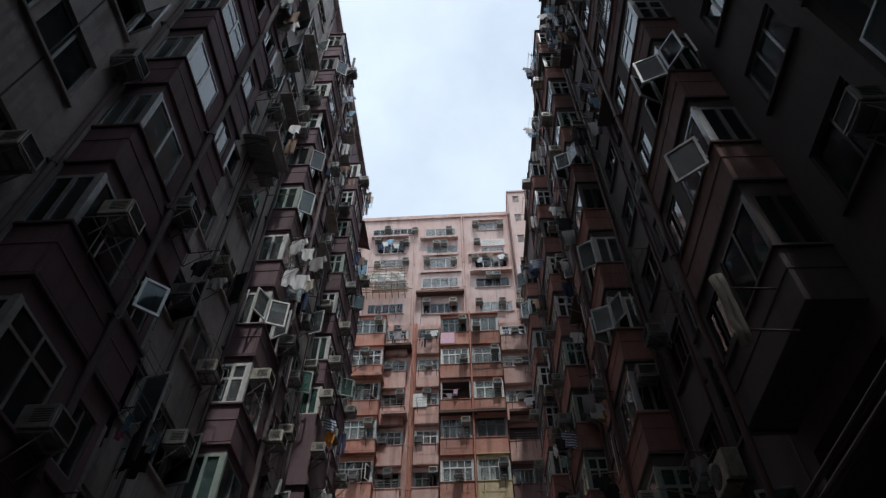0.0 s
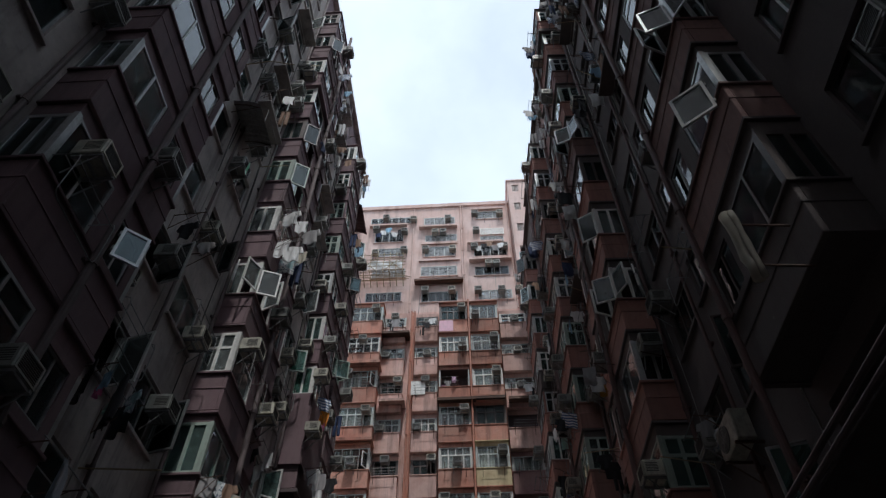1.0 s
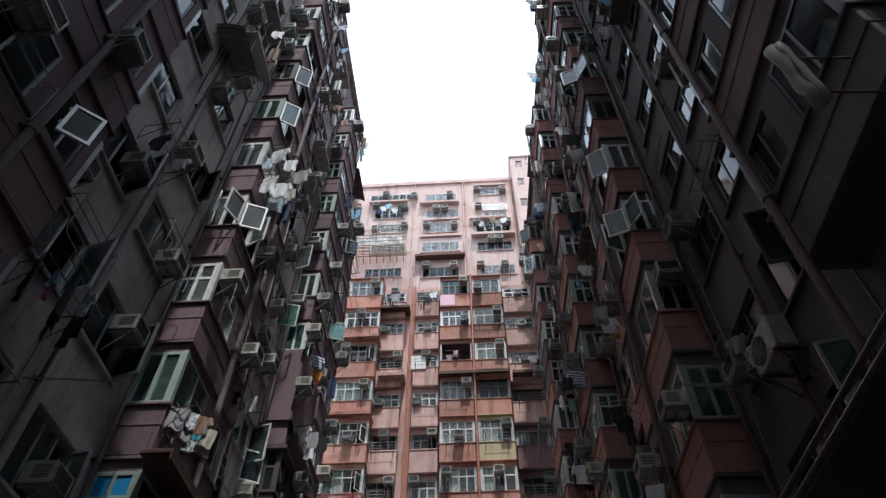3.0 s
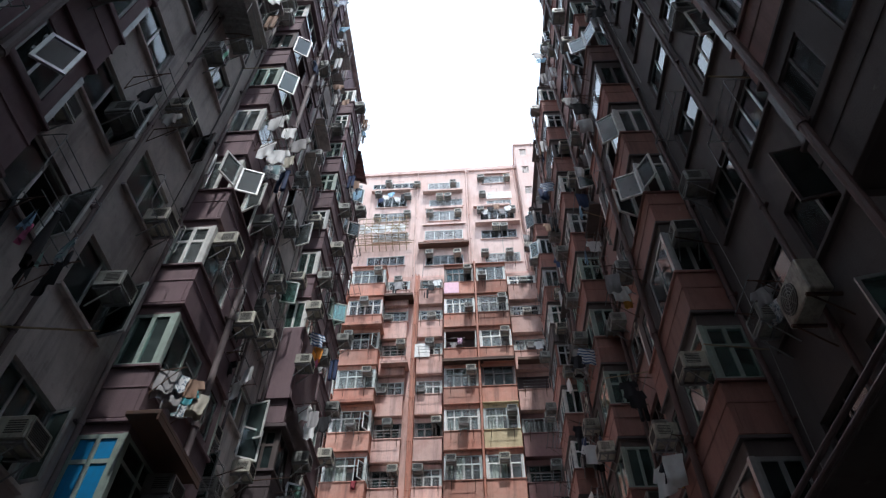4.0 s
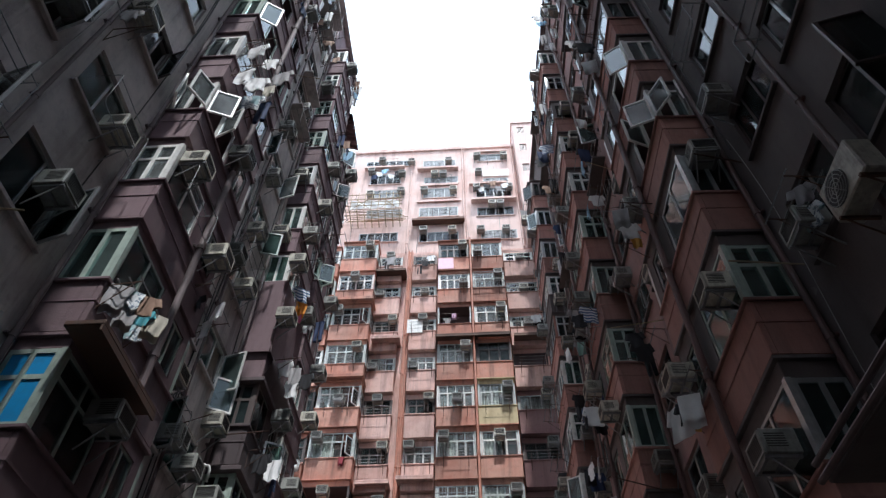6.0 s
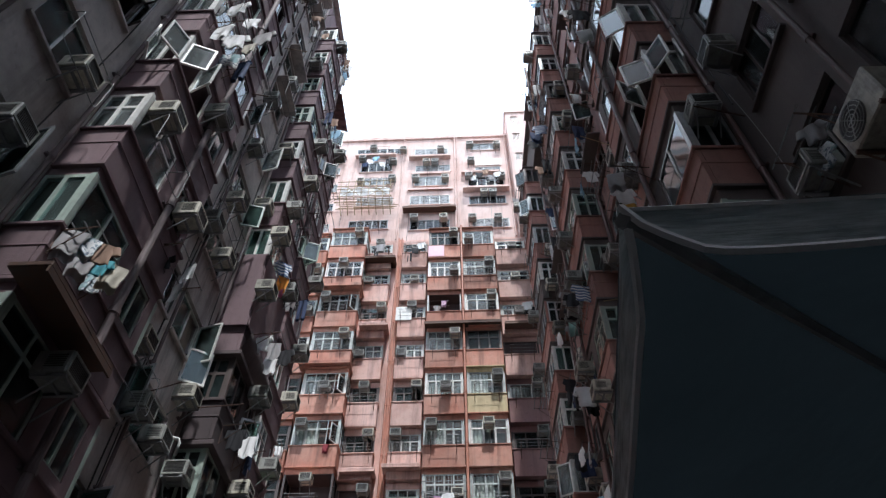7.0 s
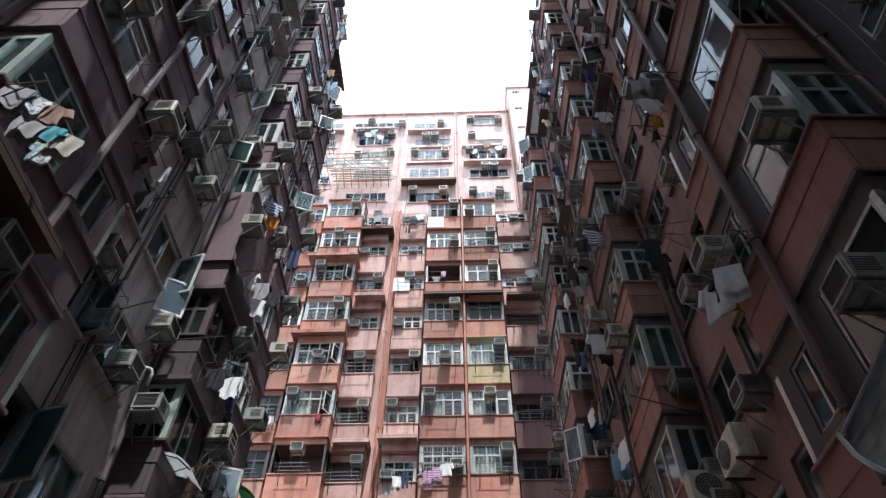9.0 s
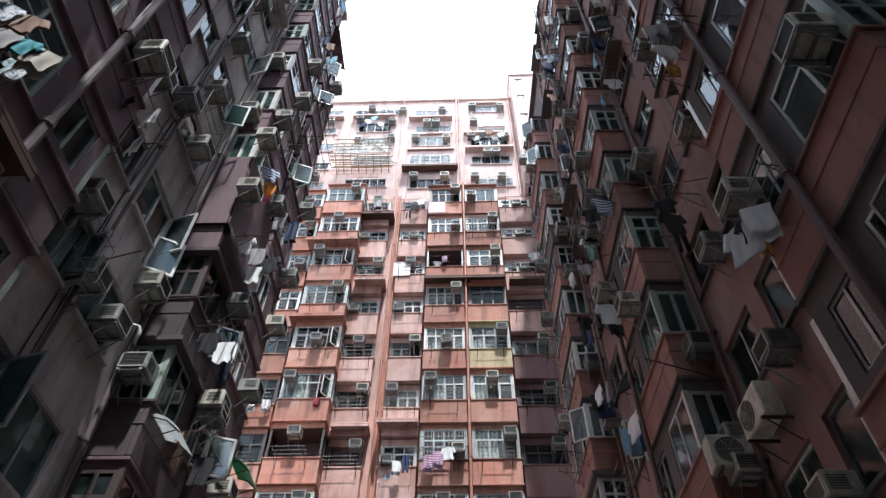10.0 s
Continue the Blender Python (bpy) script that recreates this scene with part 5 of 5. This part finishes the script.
hang(on_left, 8.5, 8.4, 0.0, (("shirt", "c_black", 1.0), ("towel", "c_blue", 0.5), ("trousers", "c_black", 1.0), ("shirt", "c_pink", 0.4), ("towel", "c_black", 1.2), ("shirt", "c_print", 0.6), ("towel", "c_mint", 0.4), ("shirt", "c_black", 1.0)), 50)
put_rack(on_left(7.3, 6.15), 1.1, 1.15)
garment("towel", "c_check", on_left(7.3, 6.19, 1.14) @ pose(0, 0, 0, 0, 0, 25), 1.3)
hang(on_left, 12.35, 16.2, BAY_D, (("towel", "c_white", 1.0), ("shirt", "c_white", 1.0), ("towel", "c_cream", 0.7), ("shirt", "c_print", 1.0), ("trousers", "c_navy", 1.0)), 85)
hang(on_left, 12.3, 17.6, BAY_D, (("shirt", "c_white", 1.0), ("towel", "c_white", 0.8), ("shirt", "c_grey", 1.0)), 85)
def put_line(m):
    return place(("line",), lambda: tube_frame(1.0, 0.30, 0.85, "bent grey steel tube frame with washing on its rails"), m)


put_line(on_left(18.7, 16.0, BAY_D))
garment("shirt", "c_stripe", on_left(18.6, 15.86, BAY_D + 0.30) @ pose(0, 0, 0, 0, 0, -58), 0.8)
garment("towel", "c_orange", on_left(18.75, 15.42, BAY_D + 0.33) @ pose(0, 0, 0, 0, 0, -62), 0.75)
garment("towel", "c_pink", on_left(18.8, 15.16, BAY_D + 0.30) @ pose(0, 0, 0, 0, 0, -55), 0.6)
hang(on_left, 20.9, 17.0, 0.3, (("trousers", "c_black", 1.0), ("towel", "c_grey", 1.0), ("trousers", "c_navy", 1.0)), 85)
hang(on_left, 19.2, 13.2, BAY_D, (("shirt", "c_white", 0.8), ("towel", "c_grey", 0.8), ("shirt", "c_black", 0.8), ("towel", "c_white", 0.8)), 85)
hang(on_left, 9.0, 13.0, 0.0, (("shirt", "c_black", 0.8), ("shirt", "c_grey", 0.6)), 85)
hang(on_right, 17.8, 12.5, 0.0, (("trousers", "c_black", 0.8), ("shirt", "c_black", 0.9), ("shirt", "c_black", 0.7)), 85)
hang(on_right, 21.3, 16.1, RIGHT_D, (("towel", "c_mint", 1.0), ("shirt", "c_black", 0.8)), 85, 0.9, 0.4)
hang(on_right, 29.1, 24.1, 0.4, (("shirt", "c_white", 1.0), ("trousers", "c_black", 1.0), ("shirt", "c_white", 0.8)), 85)
hang(on_right, 14.4, 12.9, RIGHT_D, (("towel", "c_yellow", 0.5), ("shirt", "c_white", 0.8), ("towel", "c_grey", 0.8)), 85)
put_rack(on_right(14.62, 8.6, RIGHT_D), 1.1, 0.4)
for s, out, kind, col, turn, size in ((15.0, 1.17, "shirt", "c_white", 30, 1.0), (14.9, 1.04, "shirt", "c_black", 60, 0.7), (15.1, 0.91, "towel", "c_yellow", 20, 0.6), (14.7, 1.04, "towel", "c_white", 65, 0.9)):
    garment(kind, col, on_right(s, 8.64, out) @ pose(0, 0, 0, 0, 6, turn), size)
hang(on_right, 10.75, 8.75, 0.0, (("shirt", "c_print", 0.6), ("shirt", "c_grey", 0.5)), 40, 0.7)
hang(on_right, 23.2, 18.7, 0.2, (("shirt", "c_white", 1.0), ("shirt", "c_grey", 1.0)), 85)
hang(on_right, 13.6, 19.8, RIGHT_D, (("towel", "c_white", 1.0), ("shirt", "c_black", 1.0)), 85)
hang(on_far, -0.3, FAR_BASE + 5 * STOREY + 1.0, 0.88, (("towel", "c_stripe2", 1.0), ("towel", "c_stripe2", 1.0), ("shirt", "c_white", 0.8)))
hang(on_far, -1.86, FAR_BASE + 5 * STOREY + 1.0, 0.40, (("towel", "c_blue", 1.0), ("towel", "c_white", 0.8), ("trousers", "c_navy", 0.8)))
hang(on_far, -3.93, FAR_BASE + 11 * STOREY + 1.0, 0.40, (("shirt", "c_white", 1.0), ("trousers", "c_black", 0.8), ("shirt", "c_grey", 1.0), ("towel", "c_white", 0.8)))
hang(on_far, -1.8, FAR_BASE + 11 * STOREY + 1.0, 0.40, (("trousers", "c_black", 1.0), ("shirt", "c_black", 0.8), ("shirt", "c_white", 0.8)))
hang(on_far, -7.6, FAR_BASE + 6 * STOREY + 1.0, 0.75, (("shirt", "c_white", 1.0), ("towel", "c_white", 1.0), ("shirt", "c_grey", 0.8), ("towel", "c_white", 0.8)))
hang(on_far, -0.5, FAR_BASE + 9 * STOREY + 1.5, 0.40, (("shirt", "c_stripe2", 0.6), ("shirt", "c_grey", 0.6), ("towel", "c_stripe2", 0.6)))
hang(on_far, -4.9, 41.45, 0.0, (("shirt", "c_navy", 0.8), ("shirt", "c_white", 0.8), ("shirt", "c_blue", 0.8), ("shirt", "c_white", 0.8), ("trousers", "c_black", 0.8)), 0, 2.0, 0.7)
hang(on_far, 2.6, 39.35, 0.0, (("shirt", "c_white", 0.8), ("shirt", "c_black", 0.8), ("shirt", "c_brown", 0.8), ("shirt", "c_grey", 0.8), ("shirt", "c_white", 0.8)), 0, 2.0, 0.7)
garment("towel", "c_red", on_far(-5.15, FAR_BASE + 6 * STOREY + 1.0, 1.16), 0.6)

# ---- sashes that stand open ----
def open_sash(m, w, h, frame_mat, pane_mat, label):
    t = thing("open_sash", label, "window sash", "open sashes")
    t.matrix_basis = m
    sh = Shell()
    for q in ((0, w, 0, 0.05), (0, w, h - 0.05, h), (0, 0.05, 0.05, h - 0.05), (w - 0.05, w, 0.05, h - 0.05)):
        sh.box(q[0], q[1], -0.02, 0.02, q[2], q[3])
    part("frame", sh, frame_mat, t)
    part("pane", Shell().box(0.05, w - 0.05, -0.004, 0.004, 0.05, h - 0.05), pane_mat, t).visible_shadow = False
    for z in (0.12, h - 0.2):
        part("hinge", Shell().box(-0.03, 0.004, -0.03, 0.03, z, z + 0.08), "steel", t)
    return t


open_sash(on_left(6.4, 9.25, BAY_D + 0.03) @ pose(0, 0, 0, 0, 0, -48), 0.44, 0.66, "alu", "glassdark", "dull aluminium window sash swung open from a bay")
open_sash(on_right(5.35, 10.85, RIGHT_D + 0.05) @ pose(0, 0, 0, 0, 0, -130), 0.6, 0.85, "white", "glassfrost", "white window sash swung open from a bay")
open_sash(on_left(17.45, 16.2, 0.03) @ pose(0, 0, 0, 0, 0, -75), 0.5, 0.95, "greenframe", "glassgreen", "green framed window sash swung open from the wall")
open_sash(on_left(17.3, 10.7, 0.03) @ pose(0, 0, 0, 0, 0, -60), 0.55, 0.9, "white", "glassdark", "white framed window sash swung open from the wall")
open_sash(on_left(19.5, 10.45, 0.74) @ pose(0, 0, 0, 0, 0, -62), 0.5, 0.85, "alu", "glass", "dull aluminium window sash swung open from a bay")

# ---- scaffold shelf, lids and sheets ----
def scaffold_shelf(m, w, d, h):
    t = thing("bamboo_scaffold", "bamboo scaffold shelf with a white sheet on the wall", "scaffold")
    t.matrix_basis = m
    for i in range(8):
        x = -w / 2 + w * i / 7
        part("upright", Shell().tube((x, -d, -0.2), (x, -d, h + 0.25), 0.028, 6), "bamboo", t)
        part("bearer", Shell().tube((x, 0, -0.6), (x, -d, 0.0), 0.028, 6), "bamboo", t)
    poles = random.Random(8)
    for i in range(9):
        y, slip = -d * (0.08 + 0.115 * i), poles.uniform(-0.2, 0.2)
        part("rail", Shell().tube((-w / 2 - 0.3 + slip, y, -0.05 + poles.uniform(-0.05, 0.05)), (w / 2 + 0.3 + slip, y, -0.05 + poles.uniform(-0.05, 0.05)), 0.026, 6), "bamboo", t)
    for z in (0.30, 0.68, 1.0, h):
        part("rail", Shell().tube((-w / 2 - 0.25, -d - 0.05, z), (w / 2 + 0.2, -d - 0.05, z + poles.uniform(-0.05, 0.06)), 0.024, 6), "bamboo", t)
    for a, b in ((-0.45, -0.1), (-0.1, -0.42), (0.12, 0.46), (0.45, 0.15)):
        part("brace", Shell().tube((a * w, -d - 0.09, -0.1), (b * w, -d - 0.09, 1.05), 0.020, 6), "bamboo", t)
    part("sheet", Shell().grid(lambda u, v: ((u - 0.5) * w, -d + 0.04 + 0.05 * math.sin(u * 17 + v * 4), 0.06 + 0.86 * v + 0.03 * math.sin(u * 23)), 40, 8), "c_white", t, "crumpled white plastic sheet")
    return t


scaffold_shelf(on_far(-5.2, 36.35), 3.2, 1.1, 1.5)


def lid(m, w, d, mat, label, t=0.09):
    return single("window_lid", Shell().box(-w / 2, w / 2, -d, 0, 0, t, 0.015).box(-w / 2, w / 2, -d, -d + 0.03, -0.10, 0), mat, label, "canopy", m, "window lids")


for x, z, w, d, mat in ((-1.1, 35.75, 3.4, 0.55, "iron"), (-5.04, 42.4, 2.9, 0.38, "palepink"), (-1.19, 41.95, 2.95, 0.42, "palepink"), (2.6, 37.85, 3.05, 0.48, "palepink"), (2.3, 39.95, 2.6, 0.3, "palepink"), (-1.1, 38.25, 3.0, 0.16, "palepink"), (2.65, 44.15, 2.5, 0.2, "palepink"),
                        (-1.1, 40.15, 2.7, 0.16, "palepink"), (-1.1, 36.1, 3.1, 0.16, "palepink"), (-8.2, 42.3, 2.2, 0.4, "palepink"), (-3.85, 30.55, 1.9, 0.95, "iron"), (0.0, 25.0, 2.2, 1.25, "iron"), (1.85, 25.05, 1.8, 1.2, "iron"), (-5.8, 27.75, 2.6, 1.5, "orange"), (-5.8, 22.45, 2.5, 1.45, "orange"), (3.9, 25.1, 1.9, 1.0, "iron"),
                        (-3.75, 25.3, 1.5, 0.95, "pink"), (-1.95, 17.2, 1.6, 0.9, "pink"), (-3.8, 17.1, 1.5, 0.8, "pink")):
    lid(on_far(x, z), w, d, mat, f"{'dark metal' if mat == 'iron' else 'painted concrete'} ledge above a window")
lid(on_left(12.25, 7.52, BAY_D), 1.95, 0.55, "iron", "rusted dark iron lid above a window beside the blue one")
board = single("board", Shell().box(-0.45, 0.45, -0.03, 0, 0, 0.92, 0.004), "pinkboard", "bright pink board on a balcony front", "board", on_far(-0.58, FAR_BASE + 11 * STOREY + 0.03, 0.90))
for at, s, z, out, w, d, mat, words in ((on_left, 22.4, 9.75, 0.76, 0.9, 0.5, "greensheet", "green ribbed plastic sheet over a window"), (on_left, 18.75, 8.25, 0.72, 0.8, 0.55, "milky", "pale ribbed plastic canopy over a window"),
                                        (on_right, 15.2, 14.0, 0.0, 1.2, 0.7, "sheet", "grey ribbed sheet canopy over a window"), (on_right, 22.4, 12.3, 0.0, 1.2, 0.7, "sheet", "grey ribbed sheet canopy over a window"),
                                        (on_left, 9.2, 18.3, 0.0, 1.4, 0.8, "sheet", "grey ribbed sheet canopy over a window"), (on_left, 21.4, 29.9, 0.0, 2.0, 0.85, "maroon", "dark sheet canopy at the end of the block")):
    t = thing("ribbed_canopy", words, "canopy", "ribbed canopies")
    t.matrix_basis = at(s, z, out)
    sh = Shell().grid(lambda u, v: ((u - 0.5) * w, -d * v, -0.30 * v * v + 0.015 * math.sin(u * 60)), 60, 4)
    part("sheet", sh, mat, t)
    for e in (-1, 1):
        part("bracket", Shell().rope([(e * w * 0.42, 0, -0.02), (e * w * 0.42, -d * 0.5, -0.095), (e * w * 0.42, -d, -0.32)], 0.013, 5).tube((e * w * 0.42, 0, -0.45), (e * w * 0.42, -d * 0.9, -0.27), 0.011, 5), "iron", t)

# ---- cables and thin hoses down the walls ----
crnd = random.Random(23)
CLEAR = ((on_left, (3.0, 7.3, 9.15, 11.0, 14.1, 16.0, 17.8, 20.6, 22.2), LEFT_ROOF), (on_right, (3.3, 8.0, 10.0, 11.85, 14.9, 16.8, 18.9, 21.6, 23.6, 25.5, 28.7, 30.5), RIGHT_ROOF), (on_far, (-6.8, -2.95, -2.5, 0.8, 2.8, 4.85), FAR_ROOF))
for at, spots, roof in CLEAR:
    for s in spots:
        for i in range(3):
            z0 = crnd.uniform(5, roof - 12)
            z1 = min(roof, z0 + crnd.uniform(5, 16))
            ph, a = crnd.uniform(0, 6), crnd.uniform(0.02, 0.09)
            pts = [(a * math.sin(ph + 5.0 * j / 11) + 0.02 * math.sin(13 * j + ph), -0.012, z0 + (z1 - z0) * j / 11) for j in range(12)]
            single("cable", Shell().rope(pts, crnd.choice((0.008, 0.012, 0.016)), 5), crnd.choice(("cable", "cable", "pipepvc")), "loose cable running down the rendered wall", "cable", at(s, 0), "cables")
for at, spots, roof in CLEAR[:2]:
    for s in spots:
        for i in range(2):
            z = crnd.uniform(7, roof - 9)
            r = crnd.uniform(0.8, 1.5) if z < 18 else crnd.uniform(0.6, 0.95)
            sh = Shell().tube((0, 0.01, 0), (crnd.uniform(-0.3, 0.3), -r, crnd.uniform(-0.1, 0.35)), 0.014, 5)
            single("washing_pole", sh, crnd.choice(("bamboo", "iron", "iron")), "thin washing pole sticking out from the wall", "pole", at(s, z), "washing poles")
# painted pier with the drains of the far block
single("wall_pier", Shell().box(-2.93, -2.62, -0.07, 0, 0, UP_Z, 0.015), "orange", "terracotta painted pier between the windows", "wall", on_far(0, 0), kind="structure")

# ---- street canopy and a rolled awning on the right block ----
slab = thing("street_canopy", "dark concrete canopy over the shops with pipes along its edge", "canopy")
slab.matrix_basis = on_right(0, 5.0)
part("slab", Shell().box(-11.3, -0.5, -1.45, 0, 0, 0.16, 0.015), "brown", slab)
for y, z in ((-1.5, 0.20), (-1.52, 0.02)):
    part("edge_pipe", Shell().tube((-11.3, y, z), (-0.5, y, z), 0.035, 8), "pipe", slab)
roll = thing("rolled_awning", "dirty white rolled up mat hung upright on iron arms", "awning")
roll.matrix_basis = on_right(5.5, 7.05, RIGHT_D)
part("cloth_roll", Shell().rope([(0.03 * math.sin(2 * i), -0.72 + 0.02 * math.sin(3 * i), 0.05 + 0.2 * i) for i in range(7)], 0.078, 10).rope([(0.09 + 0.02 * math.sin(3 * i), -0.70, 0.0 + 0.2 * i) for i in range(7)], 0.04, 8), "c_cream", roll, smooth=True)
for e in (0.25, 1.0):
    part("arm", Shell().tube((0, 0, e), (0, -0.72, e + 0.04), 0.014, 6), "iron", roll)

# ---- bent tube frames below and beside windows, small sheets ----
def put_frame(m, w=1.2, reach=0.5, drop=0.9):
    return place(("frame", w, reach, drop), lambda: tube_frame(w, reach, drop, "bent grey steel tube frame fixed by a window"), m)


for s, z, out in ((10.5, 11.9, 0.0), (12.35, 12.0, BAY_D), (16.6, 15.2, 0.0), (15.3, 9.6, 0.0), (8.4, 9.8, 0.0), (12.4, 17.6, BAY_D), (19.2, 19.0, BAY_D), (15.2, 20.3, 0.0), (10.1, 19.6, 0.0), (16.9, 22.6, 0.0), (19.3, 24.2, BAY_D), (5.2, 9.2, BAY_D)):
    put_frame(on_left(s, z, out - 0.1 if out else 0.0))
for s, z, out in ((16.2, 13.6, 0.0), (20.3, 14.9, RIGHT_D), (13.4, 17.2, RIGHT_D), (17.6, 18.4, 0.0), (22.8, 16.3, 0.0), (27.3, 18.3, RIGHT_D), (9.3, 11.9, 0.0), (24.5, 21.4, 0.0), (20.1, 22.8, RIGHT_D), (27.1, 12.4, RIGHT_D), (10.9, 14.6, 0.0)):
    put_frame(on_right(s, z, out - 0.1 if out else 0.0))
for s, z in ((9.65, 16.35),):
    single("plastic_sheet", Shell().grid(lambda u, v: (0.10 * (u - 0.5), -0.475 + 0.015 * math.sin(6 * v), 0.55 * v), 4, 8), "greensheet", "narrow green plastic sheet tied beside an air conditioner", "sheet", on_left(s, z))
single("board", Shell().box(-0.42, 0.42, -0.03, 0, 0, 0.98, 0.004), "white", "plain white board that covers half a window", "board", on_far(-2.27, FAR_BASE + 9 * STOREY + 0.84, 0.46))
